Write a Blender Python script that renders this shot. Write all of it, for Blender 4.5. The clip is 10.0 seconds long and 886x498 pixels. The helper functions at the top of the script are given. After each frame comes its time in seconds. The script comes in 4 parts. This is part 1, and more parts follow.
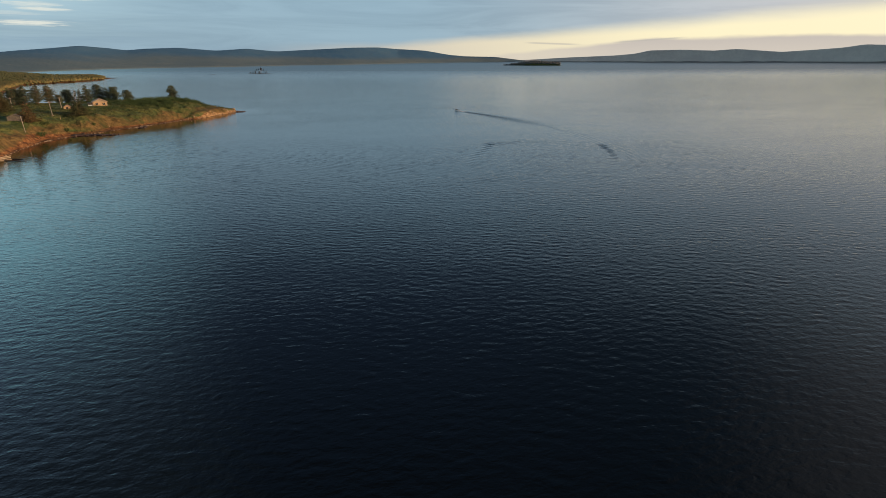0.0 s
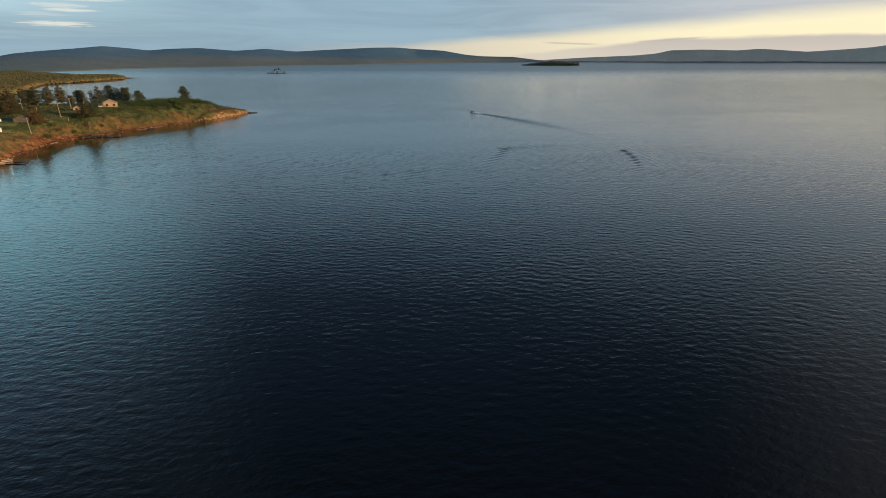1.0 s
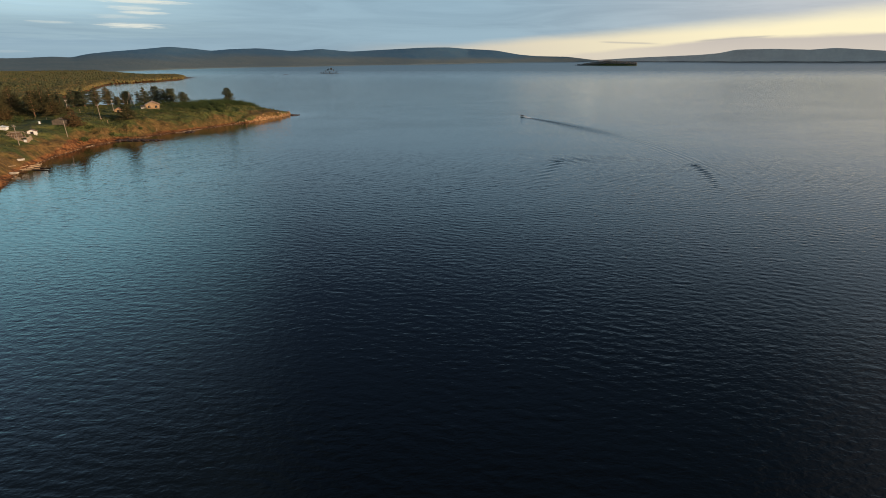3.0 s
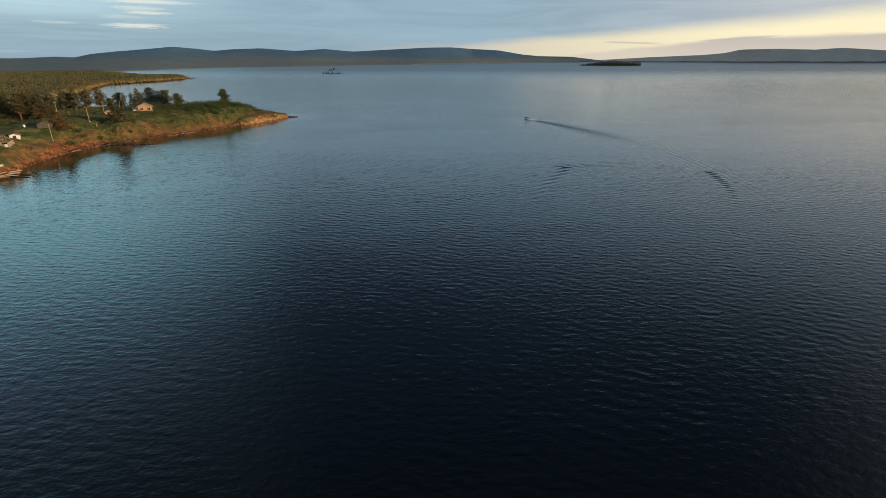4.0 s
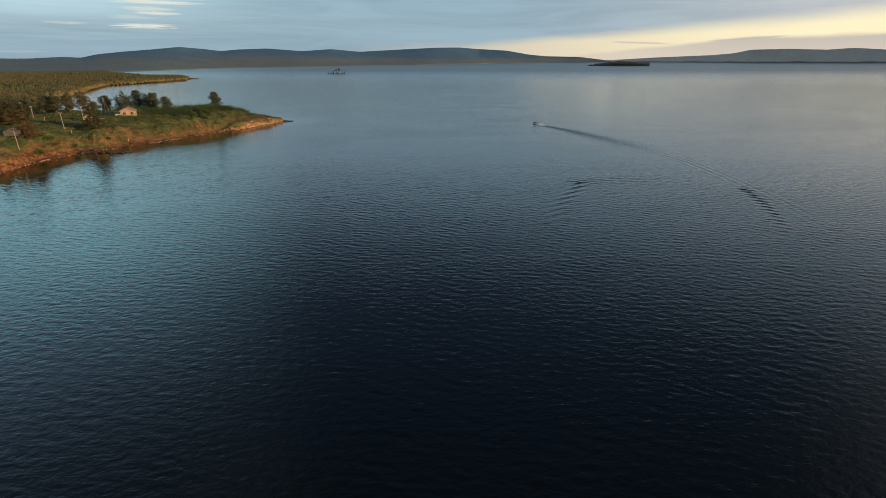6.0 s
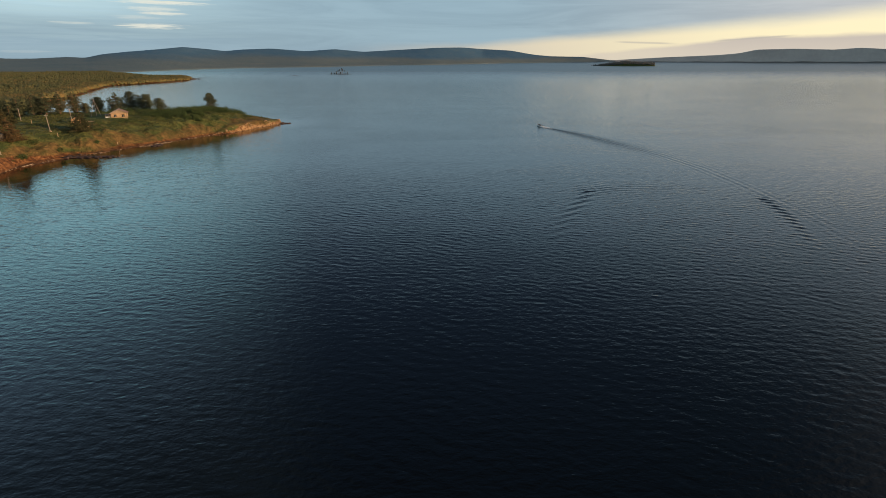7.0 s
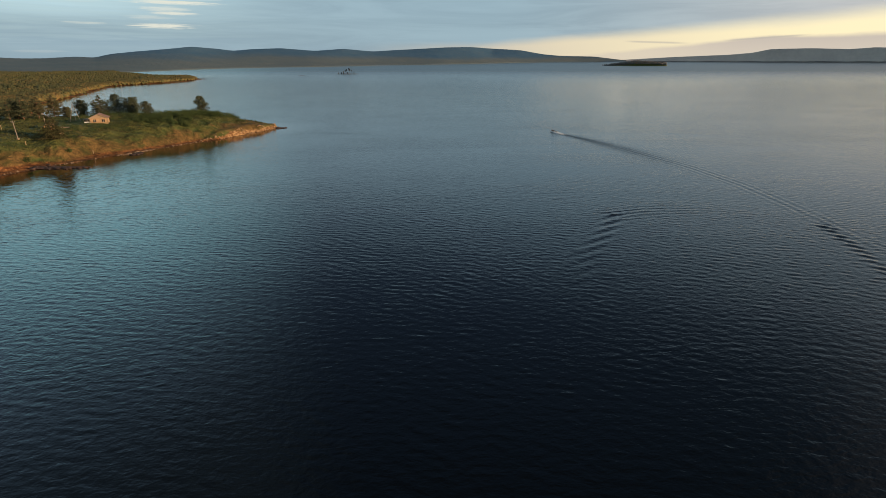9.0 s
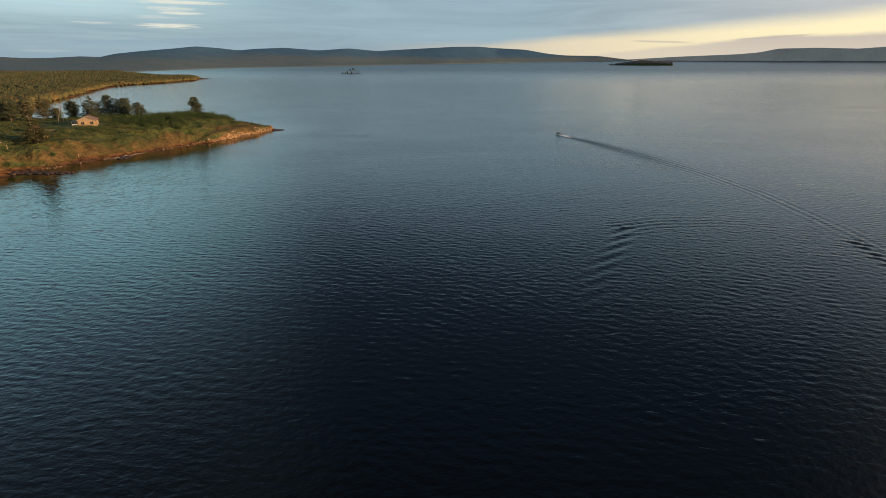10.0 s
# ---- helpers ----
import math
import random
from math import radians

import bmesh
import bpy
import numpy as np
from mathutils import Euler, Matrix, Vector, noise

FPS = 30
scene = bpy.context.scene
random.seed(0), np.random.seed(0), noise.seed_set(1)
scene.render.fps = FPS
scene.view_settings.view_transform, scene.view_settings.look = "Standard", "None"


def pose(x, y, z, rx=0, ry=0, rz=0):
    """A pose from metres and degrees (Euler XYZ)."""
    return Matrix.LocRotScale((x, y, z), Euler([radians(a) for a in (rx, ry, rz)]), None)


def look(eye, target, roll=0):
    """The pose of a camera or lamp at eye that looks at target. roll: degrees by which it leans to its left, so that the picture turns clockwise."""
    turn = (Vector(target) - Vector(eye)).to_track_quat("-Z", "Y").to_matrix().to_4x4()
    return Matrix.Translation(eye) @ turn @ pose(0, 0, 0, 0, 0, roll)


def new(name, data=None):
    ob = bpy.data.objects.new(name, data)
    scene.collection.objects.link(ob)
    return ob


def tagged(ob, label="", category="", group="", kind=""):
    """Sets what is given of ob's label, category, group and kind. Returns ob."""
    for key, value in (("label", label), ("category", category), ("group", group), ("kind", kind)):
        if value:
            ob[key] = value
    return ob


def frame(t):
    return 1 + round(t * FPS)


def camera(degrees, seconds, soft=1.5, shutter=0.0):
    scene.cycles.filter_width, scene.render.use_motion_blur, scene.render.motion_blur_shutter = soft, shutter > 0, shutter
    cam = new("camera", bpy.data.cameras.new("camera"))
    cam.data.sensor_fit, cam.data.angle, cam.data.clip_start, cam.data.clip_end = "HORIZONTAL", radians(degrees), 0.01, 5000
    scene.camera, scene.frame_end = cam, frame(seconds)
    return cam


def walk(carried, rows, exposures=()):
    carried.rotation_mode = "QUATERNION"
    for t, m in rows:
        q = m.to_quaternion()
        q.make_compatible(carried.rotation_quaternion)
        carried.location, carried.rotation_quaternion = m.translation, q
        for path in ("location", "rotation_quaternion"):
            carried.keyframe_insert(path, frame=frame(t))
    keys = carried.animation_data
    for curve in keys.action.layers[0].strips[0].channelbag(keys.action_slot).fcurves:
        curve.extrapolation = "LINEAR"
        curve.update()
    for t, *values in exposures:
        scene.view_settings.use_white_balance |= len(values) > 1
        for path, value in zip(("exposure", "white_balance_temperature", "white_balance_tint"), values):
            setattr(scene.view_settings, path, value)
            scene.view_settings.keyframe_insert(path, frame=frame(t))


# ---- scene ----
# A drone's flight over a northern lake towards a wooded point of land, at sunset.
cam = camera(81.26, 10.0, soft=0.9)
PATH = [
    (0.0, pose(0.00, 0.00, 28.96, 69.98, 0, -8.82)),
    (0.5, pose(1.39, 4.32, 29.04, 69.98, 0, -8.32)),
    (1.0, pose(2.55, 8.44, 29.17, 69.98, 0, -6.97)),
    (1.5, pose(3.57, 12.65, 29.34, 69.98, 0, -5.16)),
    (2.0, pose(4.74, 16.98, 29.50, 69.97, 0, -3.63)),
    (2.5, pose(5.58, 21.53, 29.64, 69.96, 0, -2.22)),
    (4.0, pose(7.25, 34.66, 30.06, 69.96, 0, -1.16)),
    (4.5, pose(8.03, 39.22, 30.17, 69.95, 0, -0.93)),
    (5.0, pose(8.38, 43.55, 30.28, 69.95, 0, -0.77)),
    (5.5, pose(8.76, 47.99, 30.44, 69.97, 0, -0.62)),
    (7.0, pose(10.61, 60.86, 30.82, 69.97, 0, -0.00)),
    (7.5, pose(11.02, 65.32, 30.90, 69.96, 0, 0.19)),
    (8.0, pose(11.45, 70.27, 30.99, 69.95, 0, 0.42)),
    (8.5, pose(11.67, 75.26, 31.13, 69.94, 0, 0.63)),
    (9.0, pose(11.97, 80.03, 31.26, 69.93, 0, 0.95)),
    (9.5, pose(12.57, 84.59, 31.36, 69.92, 0, 1.20)),
    (10.0, pose(13.33, 88.80, 31.42, 69.89, 0, 1.47)),
]
walk(cam, PATH, [(0.0, 0.03, 6500, 10), (2.5, 0.03, 6500, 10), (5.5, 0.03, 6600, 10), (10.0, 0.04, 6850, 10)])

# ---------------------------------------------------------------- light
SUN_AZ, SUN_EL = 104.0, 9.0          # clockwise from straight ahead (+y), above the horizon
world = bpy.data.worlds.new("evening_sky")
scene.world = world
world.use_nodes = True


class Nodes:
    """Short hand for building a node tree."""

    def __init__(self, tree):
        self.tree = tree
        tree.nodes.clear()

    def add(self, kind):
        return self.tree.nodes.new(kind)

    def plug(self, value, socket):
        if isinstance(value, bpy.types.NodeSocket):
            self.tree.links.new(value, socket)
        elif isinstance(value, (tuple, list)) and socket.type == "RGBA" and len(value) == 3:
            socket.default_value = (*value, 1)
        else:
            socket.default_value = value

    def math(self, op, a, b=0.0, c=0.0):
        n = self.add("ShaderNodeMath")
        n.operation = op
        for v, s in zip((a, b, c), n.inputs):
            self.plug(v, s)
        return n.outputs[0]

    def span(self, v, lo, hi, out_lo=0.0, out_hi=1.0, smooth=True):
        n = self.add("ShaderNodeMapRange")
        n.interpolation_type = "SMOOTHSTEP" if smooth else "LINEAR"
        for s, q in zip(n.inputs, (v, lo, hi, out_lo, out_hi)):
            self.plug(q, s)
        return n.outputs[0]

    def mix(self, f, a, b, mode="MIX"):
        n = self.add("ShaderNodeMix")
        n.data_type, n.blend_type = "RGBA", mode
        self.plug(f, n.inputs[0]), self.plug(a, n.inputs[6]), self.plug(b, n.inputs[7])
        return n.outputs[2]

    def noise(self, vec, scale, detail=3.0, rough=0.55, distort=0.0):
        n = self.add("ShaderNodeTexNoise")
        self.plug(vec, n.inputs["Vector"])
        n.inputs["Scale"].default_value, n.inputs["Detail"].default_value = scale, detail
        n.inputs["Roughness"].default_value, n.inputs["Distortion"].default_value = rough, distort
        return n.outputs[0]

    def mapped(self, vec, loc=(0, 0, 0), rot=(0, 0, 0), scale=(1, 1, 1)):
        n = self.add("ShaderNodeMapping")
        self.plug(vec, n.inputs[0])
        n.inputs[1].default_value, n.inputs[2].default_value, n.inputs[3].default_value = loc, rot, scale
        return n.outputs[0]


def build_sky():
    k = Nodes(world.node_tree)
    way = k.add("ShaderNodeTexCoord").outputs["Generated"]
    sep = k.add("ShaderNodeSeparateXYZ")
    k.plug(way, sep.inputs[0])
    x, y, z = sep.outputs
    az = k.math("MULTIPLY", k.math("ARCTAN2", x, y), 57.2958)          # degrees, to the right of ahead
    el = k.math("MULTIPLY", k.math("ARCSINE", z), 57.2958)
    sky = k.add("ShaderNodeTexSky")
    sky.sky_type = "NISHITA"
    sky.sun_disc, sky.sun_elevation, sky.sun_rotation = False, radians(SUN_EL), radians(SUN_AZ)
    clear = k.mix(1.0, sky.outputs[0], (0.10, 0.10, 0.10), "MULTIPLY")
    # cloud deck: blue-grey to the left, mauve-grey to the right, dark overhead
    side = k.span(az, 2, 54)
    deck = k.mix(side, k.mix(k.span(el, 6, 11), (0.292, 0.436, 0.545), (0.385, 0.610, 0.775)), k.mix(k.span(el, 5, 15), (0.590, 0.575, 0.590), (0.390, 0.500, 0.590)))
    dark = k.mix(side, (0.074, 0.132, 0.235), (0.060, 0.100, 0.155))
    dark = k.mix(k.span(az, 37, 60), dark, (0.29, 0.30, 0.33))
    high = k.mix(k.span(el, k.span(az, -20, 50, 9, 11), k.span(az, -20, 50, 24, 31)), deck, dark)
    high = k.mix(k.span(el, 34, 60), high, (0.064, 0.081, 0.108))
    # thin bright cloud in the sky to the left
    left = k.math("MULTIPLY", k.math("MULTIPLY", k.span(az, -13, -36), k.span(az, -135, -75)), k.math("MULTIPLY", k.span(el, 2.4, 7.6), k.span(el, 41, 18)))
    high = k.mix(left, high, k.mix(k.span(el, 13, 27), k.mix(k.span(el, 7, 12), (0.80, 1.15, 1.30), (0.64, 1.42, 1.68)), (0.39, 0.68, 1.04)))
    streaks = k.noise(k.mapped(way, scale=(1.2, 1.2, 14.0)), 2.6, 5.0, 0.6, 0.6)
    cloud = k.mix(k.span(streaks, 0.3, 0.7), k.mix(1.0, high, (0.88, 0.89, 0.91), "MULTIPLY"), k.mix(1.0, high, (1.10, 1.09, 1.08), "MULTIPLY"))
    # thin streaked veil on the left, with pale torn gaps in it
    fibre = k.noise(k.mapped(way, rot=(0, radians(1.5), 0), scale=(1, 1, 26)), 5.0, 6.0, 0.62, 0.5)
    veil = k.math("MULTIPLY", k.math("MULTIPLY", k.span(az, -12, -30), k.span(el, 0.6, 3.4)), k.span(fibre, 0.34, 0.66))
    cloud = k.mix(k.math("MULTIPLY", veil, 0.36), cloud, (0.43, 0.60, 0.66))
    shade = k.math("MULTIPLY", k.math("MULTIPLY", k.span(az, -16, -32), k.span(el, 0.9, 1.6)), k.math("MULTIPLY", k.span(el, 2.6, 1.9), k.span(fibre, 0.62, 0.40)))
    cloud = k.mix(k.math("MULTIPLY", shade, 0.5), cloud, (0.235, 0.37, 0.50))
    torn = k.math("SUBTRACT", k.noise(k.mapped(way, scale=(1, 1, 20)), 16.0, 6.0, 0.72, 0.9), 0.5)
    wisp = k.math("SUBTRACT", k.noise(k.mapped(way, scale=(1, 1, 34)), 34.0, 5.0, 0.72), 0.5)
    ragged = k.math("ADD", k.math("MULTIPLY", torn, 4.6), k.math("MULTIPLY", wisp, 3.6))
    for ca, ce, wa, we, amount in ((-27.4, 2.94, 2.4, 0.22, 0.95), (-26.2, 4.92, 3.4, 0.16, 0.95), (-27.0, 4.38, 2.0, 0.20, 0.65), (-26.4, 4.02, 2.0, 0.12, 0.85), (-33.4, 3.05, 1.5, 0.09, 0.4),
                                   (-28.4, 3.62, 1.8, 0.16, 0.35), (-37.0, 0.72, 1.6, 0.10, 0.15), (-35.5, 4.9, 3.2, 0.22, 0.3), (-27.5, 5.5, 5.0, 0.3, 0.6)):
        da = k.math("DIVIDE", k.math("SUBTRACT", az, ca), wa)
        de = k.math("DIVIDE", k.math("SUBTRACT", el, ce), we)
        r2 = k.math("ADD", k.math("ADD", k.math("MULTIPLY", da, da), k.math("MULTIPLY", de, de)), ragged)
        cloud = k.mix(k.math("MULTIPLY", k.span(r2, 1.7, -0.3), amount), cloud, (0.80, 0.82, 0.75))
    # the glowing gap under the deck, low ahead and rising to the right, with a mauve bank under it
    wob = k.math("MULTIPLY", k.math("SUBTRACT", k.noise(k.mapped(way, scale=(2, 2, 9)), 4.0, 5.0, 0.6), 0.5), 0.9)
    mid = k.math("ADD", k.span(az, 2, 62, 1.15, 4.4, False), k.math("MULTIPLY", wob, 0.6))
    rim = k.span(az, 0, 45, 0.75, 1.45)
    glow = k.math("MULTIPLY", k.span(el, k.math("ADD", mid, k.math("MULTIPLY", rim, 1.1)), k.math("SUBTRACT", mid, 0.15)), k.span(az, -12, 12))
    gap = k.mix(k.span(az, 2, 36), (0.74, 0.67, 0.54), (1.06, 0.95, 0.64))
    cloud = k.mix(glow, cloud, gap)
    low = k.math("ADD", k.math("MINIMUM", k.span(az, 12, 30, 0.5, 2.2, False), k.span(az, 28, 60, 2.15, 2.75, False)), k.math("MULTIPLY", wob, 0.7))
    bank = k.math("MULTIPLY", k.span(el, k.math("ADD", low, 0.10), k.math("SUBTRACT", low, 0.35)), k.span(az, 6, 16))
    cloud = k.mix(k.math("MULTIPLY", bank, k.span(az, 16, 28, 0.6, 0.95)), cloud, k.mix(k.span(el, 0.3, 2.5), (0.66, 0.60, 0.54), (0.55, 0.50, 0.48)))
    # thin dark clouds lying in the gap
    for a0, a1, e0, e1, thick in ((16.8, 23.4, 1.78, 1.50, 0.13), (25.4, 33.0, 1.66, 2.15, 0.11)):
        line = k.math("ADD", k.span(az, a0, a1, e0, e1, False), k.math("MULTIPLY", wob, 0.12))
        sliver = k.math("MULTIPLY", k.math("MULTIPLY", k.span(az, a0, a0 + 1.6), k.span(az, a1, a1 - 2.2)), k.span(k.math("ABSOLUTE", k.math("SUBTRACT", el, line)), thick, 0.02))
        cloud = k.mix(k.math("MULTIPLY", sliver, 0.62), cloud, (0.50, 0.47, 0.44))
    whole = k.mix(0.9, clear, cloud)
    back = k.add("ShaderNodeBackground")
    k.plug(whole, back.inputs[0])
    back.inputs[1].default_value = 1.0
    k.plug(back.outputs[0], k.add("ShaderNodeOutputWorld").inputs[0])


build_sky()
sun = new("sun", bpy.data.lights.new("sun", "SUN"))
sun.data.energy, sun.data.angle, sun.data.color = 5.0, radians(1.0), (1.0, 0.69, 0.43)
_s, _e = radians(SUN_AZ), radians(SUN_EL)
sun.matrix_world = look((200 * math.sin(_s) * math.cos(_e), 200 * math.cos(_s) * math.cos(_e), 200 * math.sin(_e)), (0, 0, 0))


# ---------------------------------------------------------------- materials
def material(name, build, rough=0.8, metal=0.0, spec=0.5):
    m = bpy.data.materials.new(name)
    m.use_nodes = True
    k = Nodes(m.node_tree)
    p = k.add("ShaderNodeBsdfPrincipled")
    p.inputs["Roughness"].default_value, p.inputs["Metallic"].default_value = rough, metal
    p.inputs["Specular IOR Level"].default_value = spec
    where = k.add("ShaderNodeNewGeometry")
    build(k, p, where)
    k.plug(p.outputs[0], k.add("ShaderNodeOutputMaterial").inputs[0])
    return m


def relief(k, p, height, strength, distance):
    b = k.add("ShaderNodeBump")
    b.inputs["Strength"].default_value, b.inputs["Distance"].default_value = strength, distance
    k.plug(height, b.inputs["Height"])
    k.plug(b.outputs[0], p.inputs["Normal"])


def plain(name, lo, hi, scale=2.0, rough=0.8, metal=0.0, bump=0.3, deep=0.02, stretch=(1, 1, 1)):
    """A surface between two tones, blotched at two scales, with fine relief."""
    def build(k, p, where):
        v = k.mapped(where.outputs["Position"], scale=stretch)
        big, fine = k.noise(v, scale, 4.0), k.noise(v, scale * 7, 3.0)
        tone = k.math("ADD", k.math("MULTIPLY", big, 0.65), k.math("MULTIPLY", fine, 0.35))
        k.plug(k.mix(k.span(tone, 0.32, 0.68), lo, hi), p.inputs["Base Color"])
        relief(k, p, fine, bump, deep)
    return material(name, build, rough, metal)


def leafage(name, dark, light, dry=(0.11, 0.075, 0.03), dry_share=0.25, spread=0.6):
    """Needles and leaves: each clump its own tone."""
    def build(k, p, where):
        r = where.outputs["Random Per Island"]
        v = where.outputs["Position"]
        tone = k.math("ADD", k.math("MULTIPLY", r, spread), k.math("MULTIPLY", k.noise(v, 0.35 * spread, 3.0), 1.1 - spread))
        c = k.mix(k.span(tone, 0.2, 0.85), dark, light)
        c = k.mix(k.math("MULTIPLY", k.span(k.noise(v, 0.06, 2.0), 0.5, 0.75), dry_share), c, dry)
        k.plug(c, p.inputs["Base Color"])
    return material(name, build, 0.85, 0.0, 0.2)


def water_build(k, p, where):
    v = where.outputs["Position"]
    sep = k.add("ShaderNodeSeparateXYZ")
    k.plug(v, sep.inputs[0])
    x, y, _ = sep.outputs
    # wind ripples: short crests across the wind, of three lengths, with cat's paws between calmer lanes
    bent = k.mapped(v, rot=(0, 0, radians(6)), scale=(0.55, 1.0, 1.0))
    near = k.noise(bent, 1.25, 2.0, 0.5, 0.5)
    slant = k.noise(k.mapped(v, rot=(0, 0, radians(-24)), scale=(0.5, 1.0, 1.0)), 0.85, 2.0, 0.5, 0.4)
    fine = k.noise(k.mapped(v, rot=(0, 0, radians(-9)), scale=(0.6, 1.0, 1.0)), 2.7, 2.0, 0.5, 0.4)
    h = k.math("ADD", k.math("ADD", k.math("MULTIPLY", near, 0.40), k.math("MULTIPLY", slant, 0.34)), k.math("MULTIPLY", fine, 0.20))
    paws = k.noise(k.mapped(v, rot=(0, 0, radians(-14)), scale=(0.40, 1, 1)), 0.045, 4.0, 0.6, 0.6)
    patch = k.span(paws, 0.32, 0.68, 0.72, 1.12)
    calm = k.span(y, 230, 340, 0.44, 0.58)
    calm = k.math("MULTIPLY", calm, k.span(y, 340, 1100, 0.85, 1.5))
    churn, shelter = k.add("ShaderNodeAttribute"), k.add("ShaderNodeAttribute")
    churn.attribute_name, shelter.attribute_name = "churn", "shelter"
    calm = k.math("MULTIPLY", calm, k.span(shelter.outputs["Fac"], 0, 1, 1.0, 0.30, False))
    far = k.math("MULTIPLY", k.span(y, 420, 2000, 0.06, 0.30), k.span(shelter.outputs["Fac"], 0, 1, 1.0, 0.6, False))
    k.plug(k.math("ADD", far, k.math("MULTIPLY", churn.outputs["Fac"], 0.35)), p.inputs["Roughness"])
    relief(k, p, k.math("MULTIPLY", k.math("MULTIPLY", h, patch), calm), 1.0, 0.36)
    k.plug((0.0008, 0.0016, 0.0022), p.inputs["Base Color"])
    p.inputs["IOR"].default_value = 1.333


WATER = material("lake_water", water_build, 0.07)


def land_build(k, p, where):
    v = where.outputs["Position"]
    sep = k.add("ShaderNodeSeparateXYZ")
    k.plug(v, sep.inputs[0])
    x, y, z = sep.outputs
    big, mid, fine = k.noise(v, 0.055, 4.0), k.noise(v, 0.24, 4.0), k.noise(v, 1.5, 3.0, 0.6)
    # heath: olive grass above, rusty dwarf birch and dry grass lower down, dark scrub between
    grass = k.mix(k.span(mid, 0.35, 0.65), (0.060, 0.080, 0.026), (0.150, 0.150, 0.048))
    heath = k.mix(k.span(k.noise(v, 0.5, 4.0, 0.6, 0.5), 0.32, 0.68), (0.105, 0.066, 0.028), (0.220, 0.135, 0.052))
    low = k.span(z, 7.0, 2.6, -0.09, 0.10)
    cover = k.mix(k.span(k.math("ADD", low, k.math("ADD", k.math("MULTIPLY", big, 0.65), k.math("MULTIPLY", mid, 0.35))), 0.49, 0.62), grass, heath)
    scrub = k.math("MULTIPLY", k.span(k.noise(v, 0.13, 5.0, 0.7, 0.8), 0.50, 0.62), 0.75)
    cover = k.mix(scrub, cover, k.mix(fine, (0.046, 0.054, 0.018), (0.110, 0.090, 0.032)))
    # bare reddish bank: high beside the beach, a thin line past the spit, pale rock round the tip
    soil = k.mix(k.span(k.math("ADD", k.math("MULTIPLY", fine, 0.4), k.math("MULTIPLY", k.noise(v, 0.45, 3.0), 0.6)), 0.38, 0.62), (0.105, 0.042, 0.020), (0.31, 0.135, 0.054))
    soil = k.mix(k.span(k.noise(v, 0.7, 4.0, 0.7, 0.8), 0.58, 0.72), soil, (0.44, 0.26, 0.13))
    point = k.span(k.math("ADD", x, k.math("MULTIPLY", y, 0.55)), 78, 86)
    point = k.math("MULTIPLY", point, k.span(y, 360, 350))
    soil = k.mix(point, soil, k.mix(k.span(k.noise(k.mapped(v, scale=(1, 1, 3.0)), 0.55, 4.0, 0.7), 0.36, 0.62), (0.17, 0.080, 0.036), (0.50, 0.31, 0.16)))
    reach = k.math("MULTIPLY", k.span(y, 222, 244, 2.6, 0.65), k.span(y, 196, 212, 0.40, 1.0))
    reach = k.math("MAXIMUM", reach, k.math("MULTIPLY", point, k.span(y, 304, 322, 2.3, 1.2)))
    ragged = k.math("ADD", k.math("MULTIPLY", k.math("SUBTRACT", k.noise(v, 0.11, 5.0, 0.65, 0.6), 0.5), 6.0), k.math("MULTIPLY", k.math("SUBTRACT", mid, 0.5), 2.2))
    ragged = k.math("MULTIPLY", ragged, k.span(reach, 0.6, 3.0, 0.35, 1.0))
    edge = k.math("SUBTRACT", k.math("ADD", z, ragged), reach)
    c = k.mix(k.span(edge, 0.5, -0.5), cover, soil)
    c = k.mix(1.0, c, (0.84, 0.86, 0.84), "MULTIPLY")
    wet = k.span(k.math("ADD", z, k.math("MULTIPLY", fine, 0.3)), 0.36, 0.10)
    k.plug(k.mix(wet, c, (0.07, 0.045, 0.026)), p.inputs["Base Color"])
    relief(k, p, k.math("ADD", k.math("MULTIPLY", fine, 0.35), k.math("MULTIPLY", mid, 2.4)), 1.0, 1.0)


LAND = material("heath_and_bank", land_build, 0.95, 0.0, 0.15)


def hill_build(k, p, where):
    v = where.outputs["Position"]
    sep = k.add("ShaderNodeSeparateXYZ")
    k.plug(v, sep.inputs[0])
    z = sep.outputs[2]
    big, mid, fine = k.noise(v, 0.0016, 5.0), k.noise(v, 0.008, 5.0, 0.6), k.noise(v, 0.05, 4.0)
    # spruce on the heights, birch and bog lower down, both tinted with blue distance haze; a few pale clearings near
    # the shore
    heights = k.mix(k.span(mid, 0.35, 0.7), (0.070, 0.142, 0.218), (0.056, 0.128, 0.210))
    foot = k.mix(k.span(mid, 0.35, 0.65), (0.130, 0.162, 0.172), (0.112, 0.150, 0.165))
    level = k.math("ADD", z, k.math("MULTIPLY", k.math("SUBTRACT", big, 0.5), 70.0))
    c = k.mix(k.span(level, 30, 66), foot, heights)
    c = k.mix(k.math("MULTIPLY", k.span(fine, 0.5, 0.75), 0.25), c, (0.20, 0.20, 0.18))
    bare = k.math("MULTIPLY", k.span(k.noise(k.mapped(v, scale=(1, 0.5, 2.0)), 0.011, 4.0, 0.7), 0.60, 0.70), k.span(z, 42, 26))
    c = k.mix(k.math("MULTIPLY", bare, 0.2), c, (0.27, 0.25, 0.21))
    k.plug(c, p.inputs["Base Color"])
    relief(k, p, k.math("ADD", fine, mid), 0.10, 6.0)


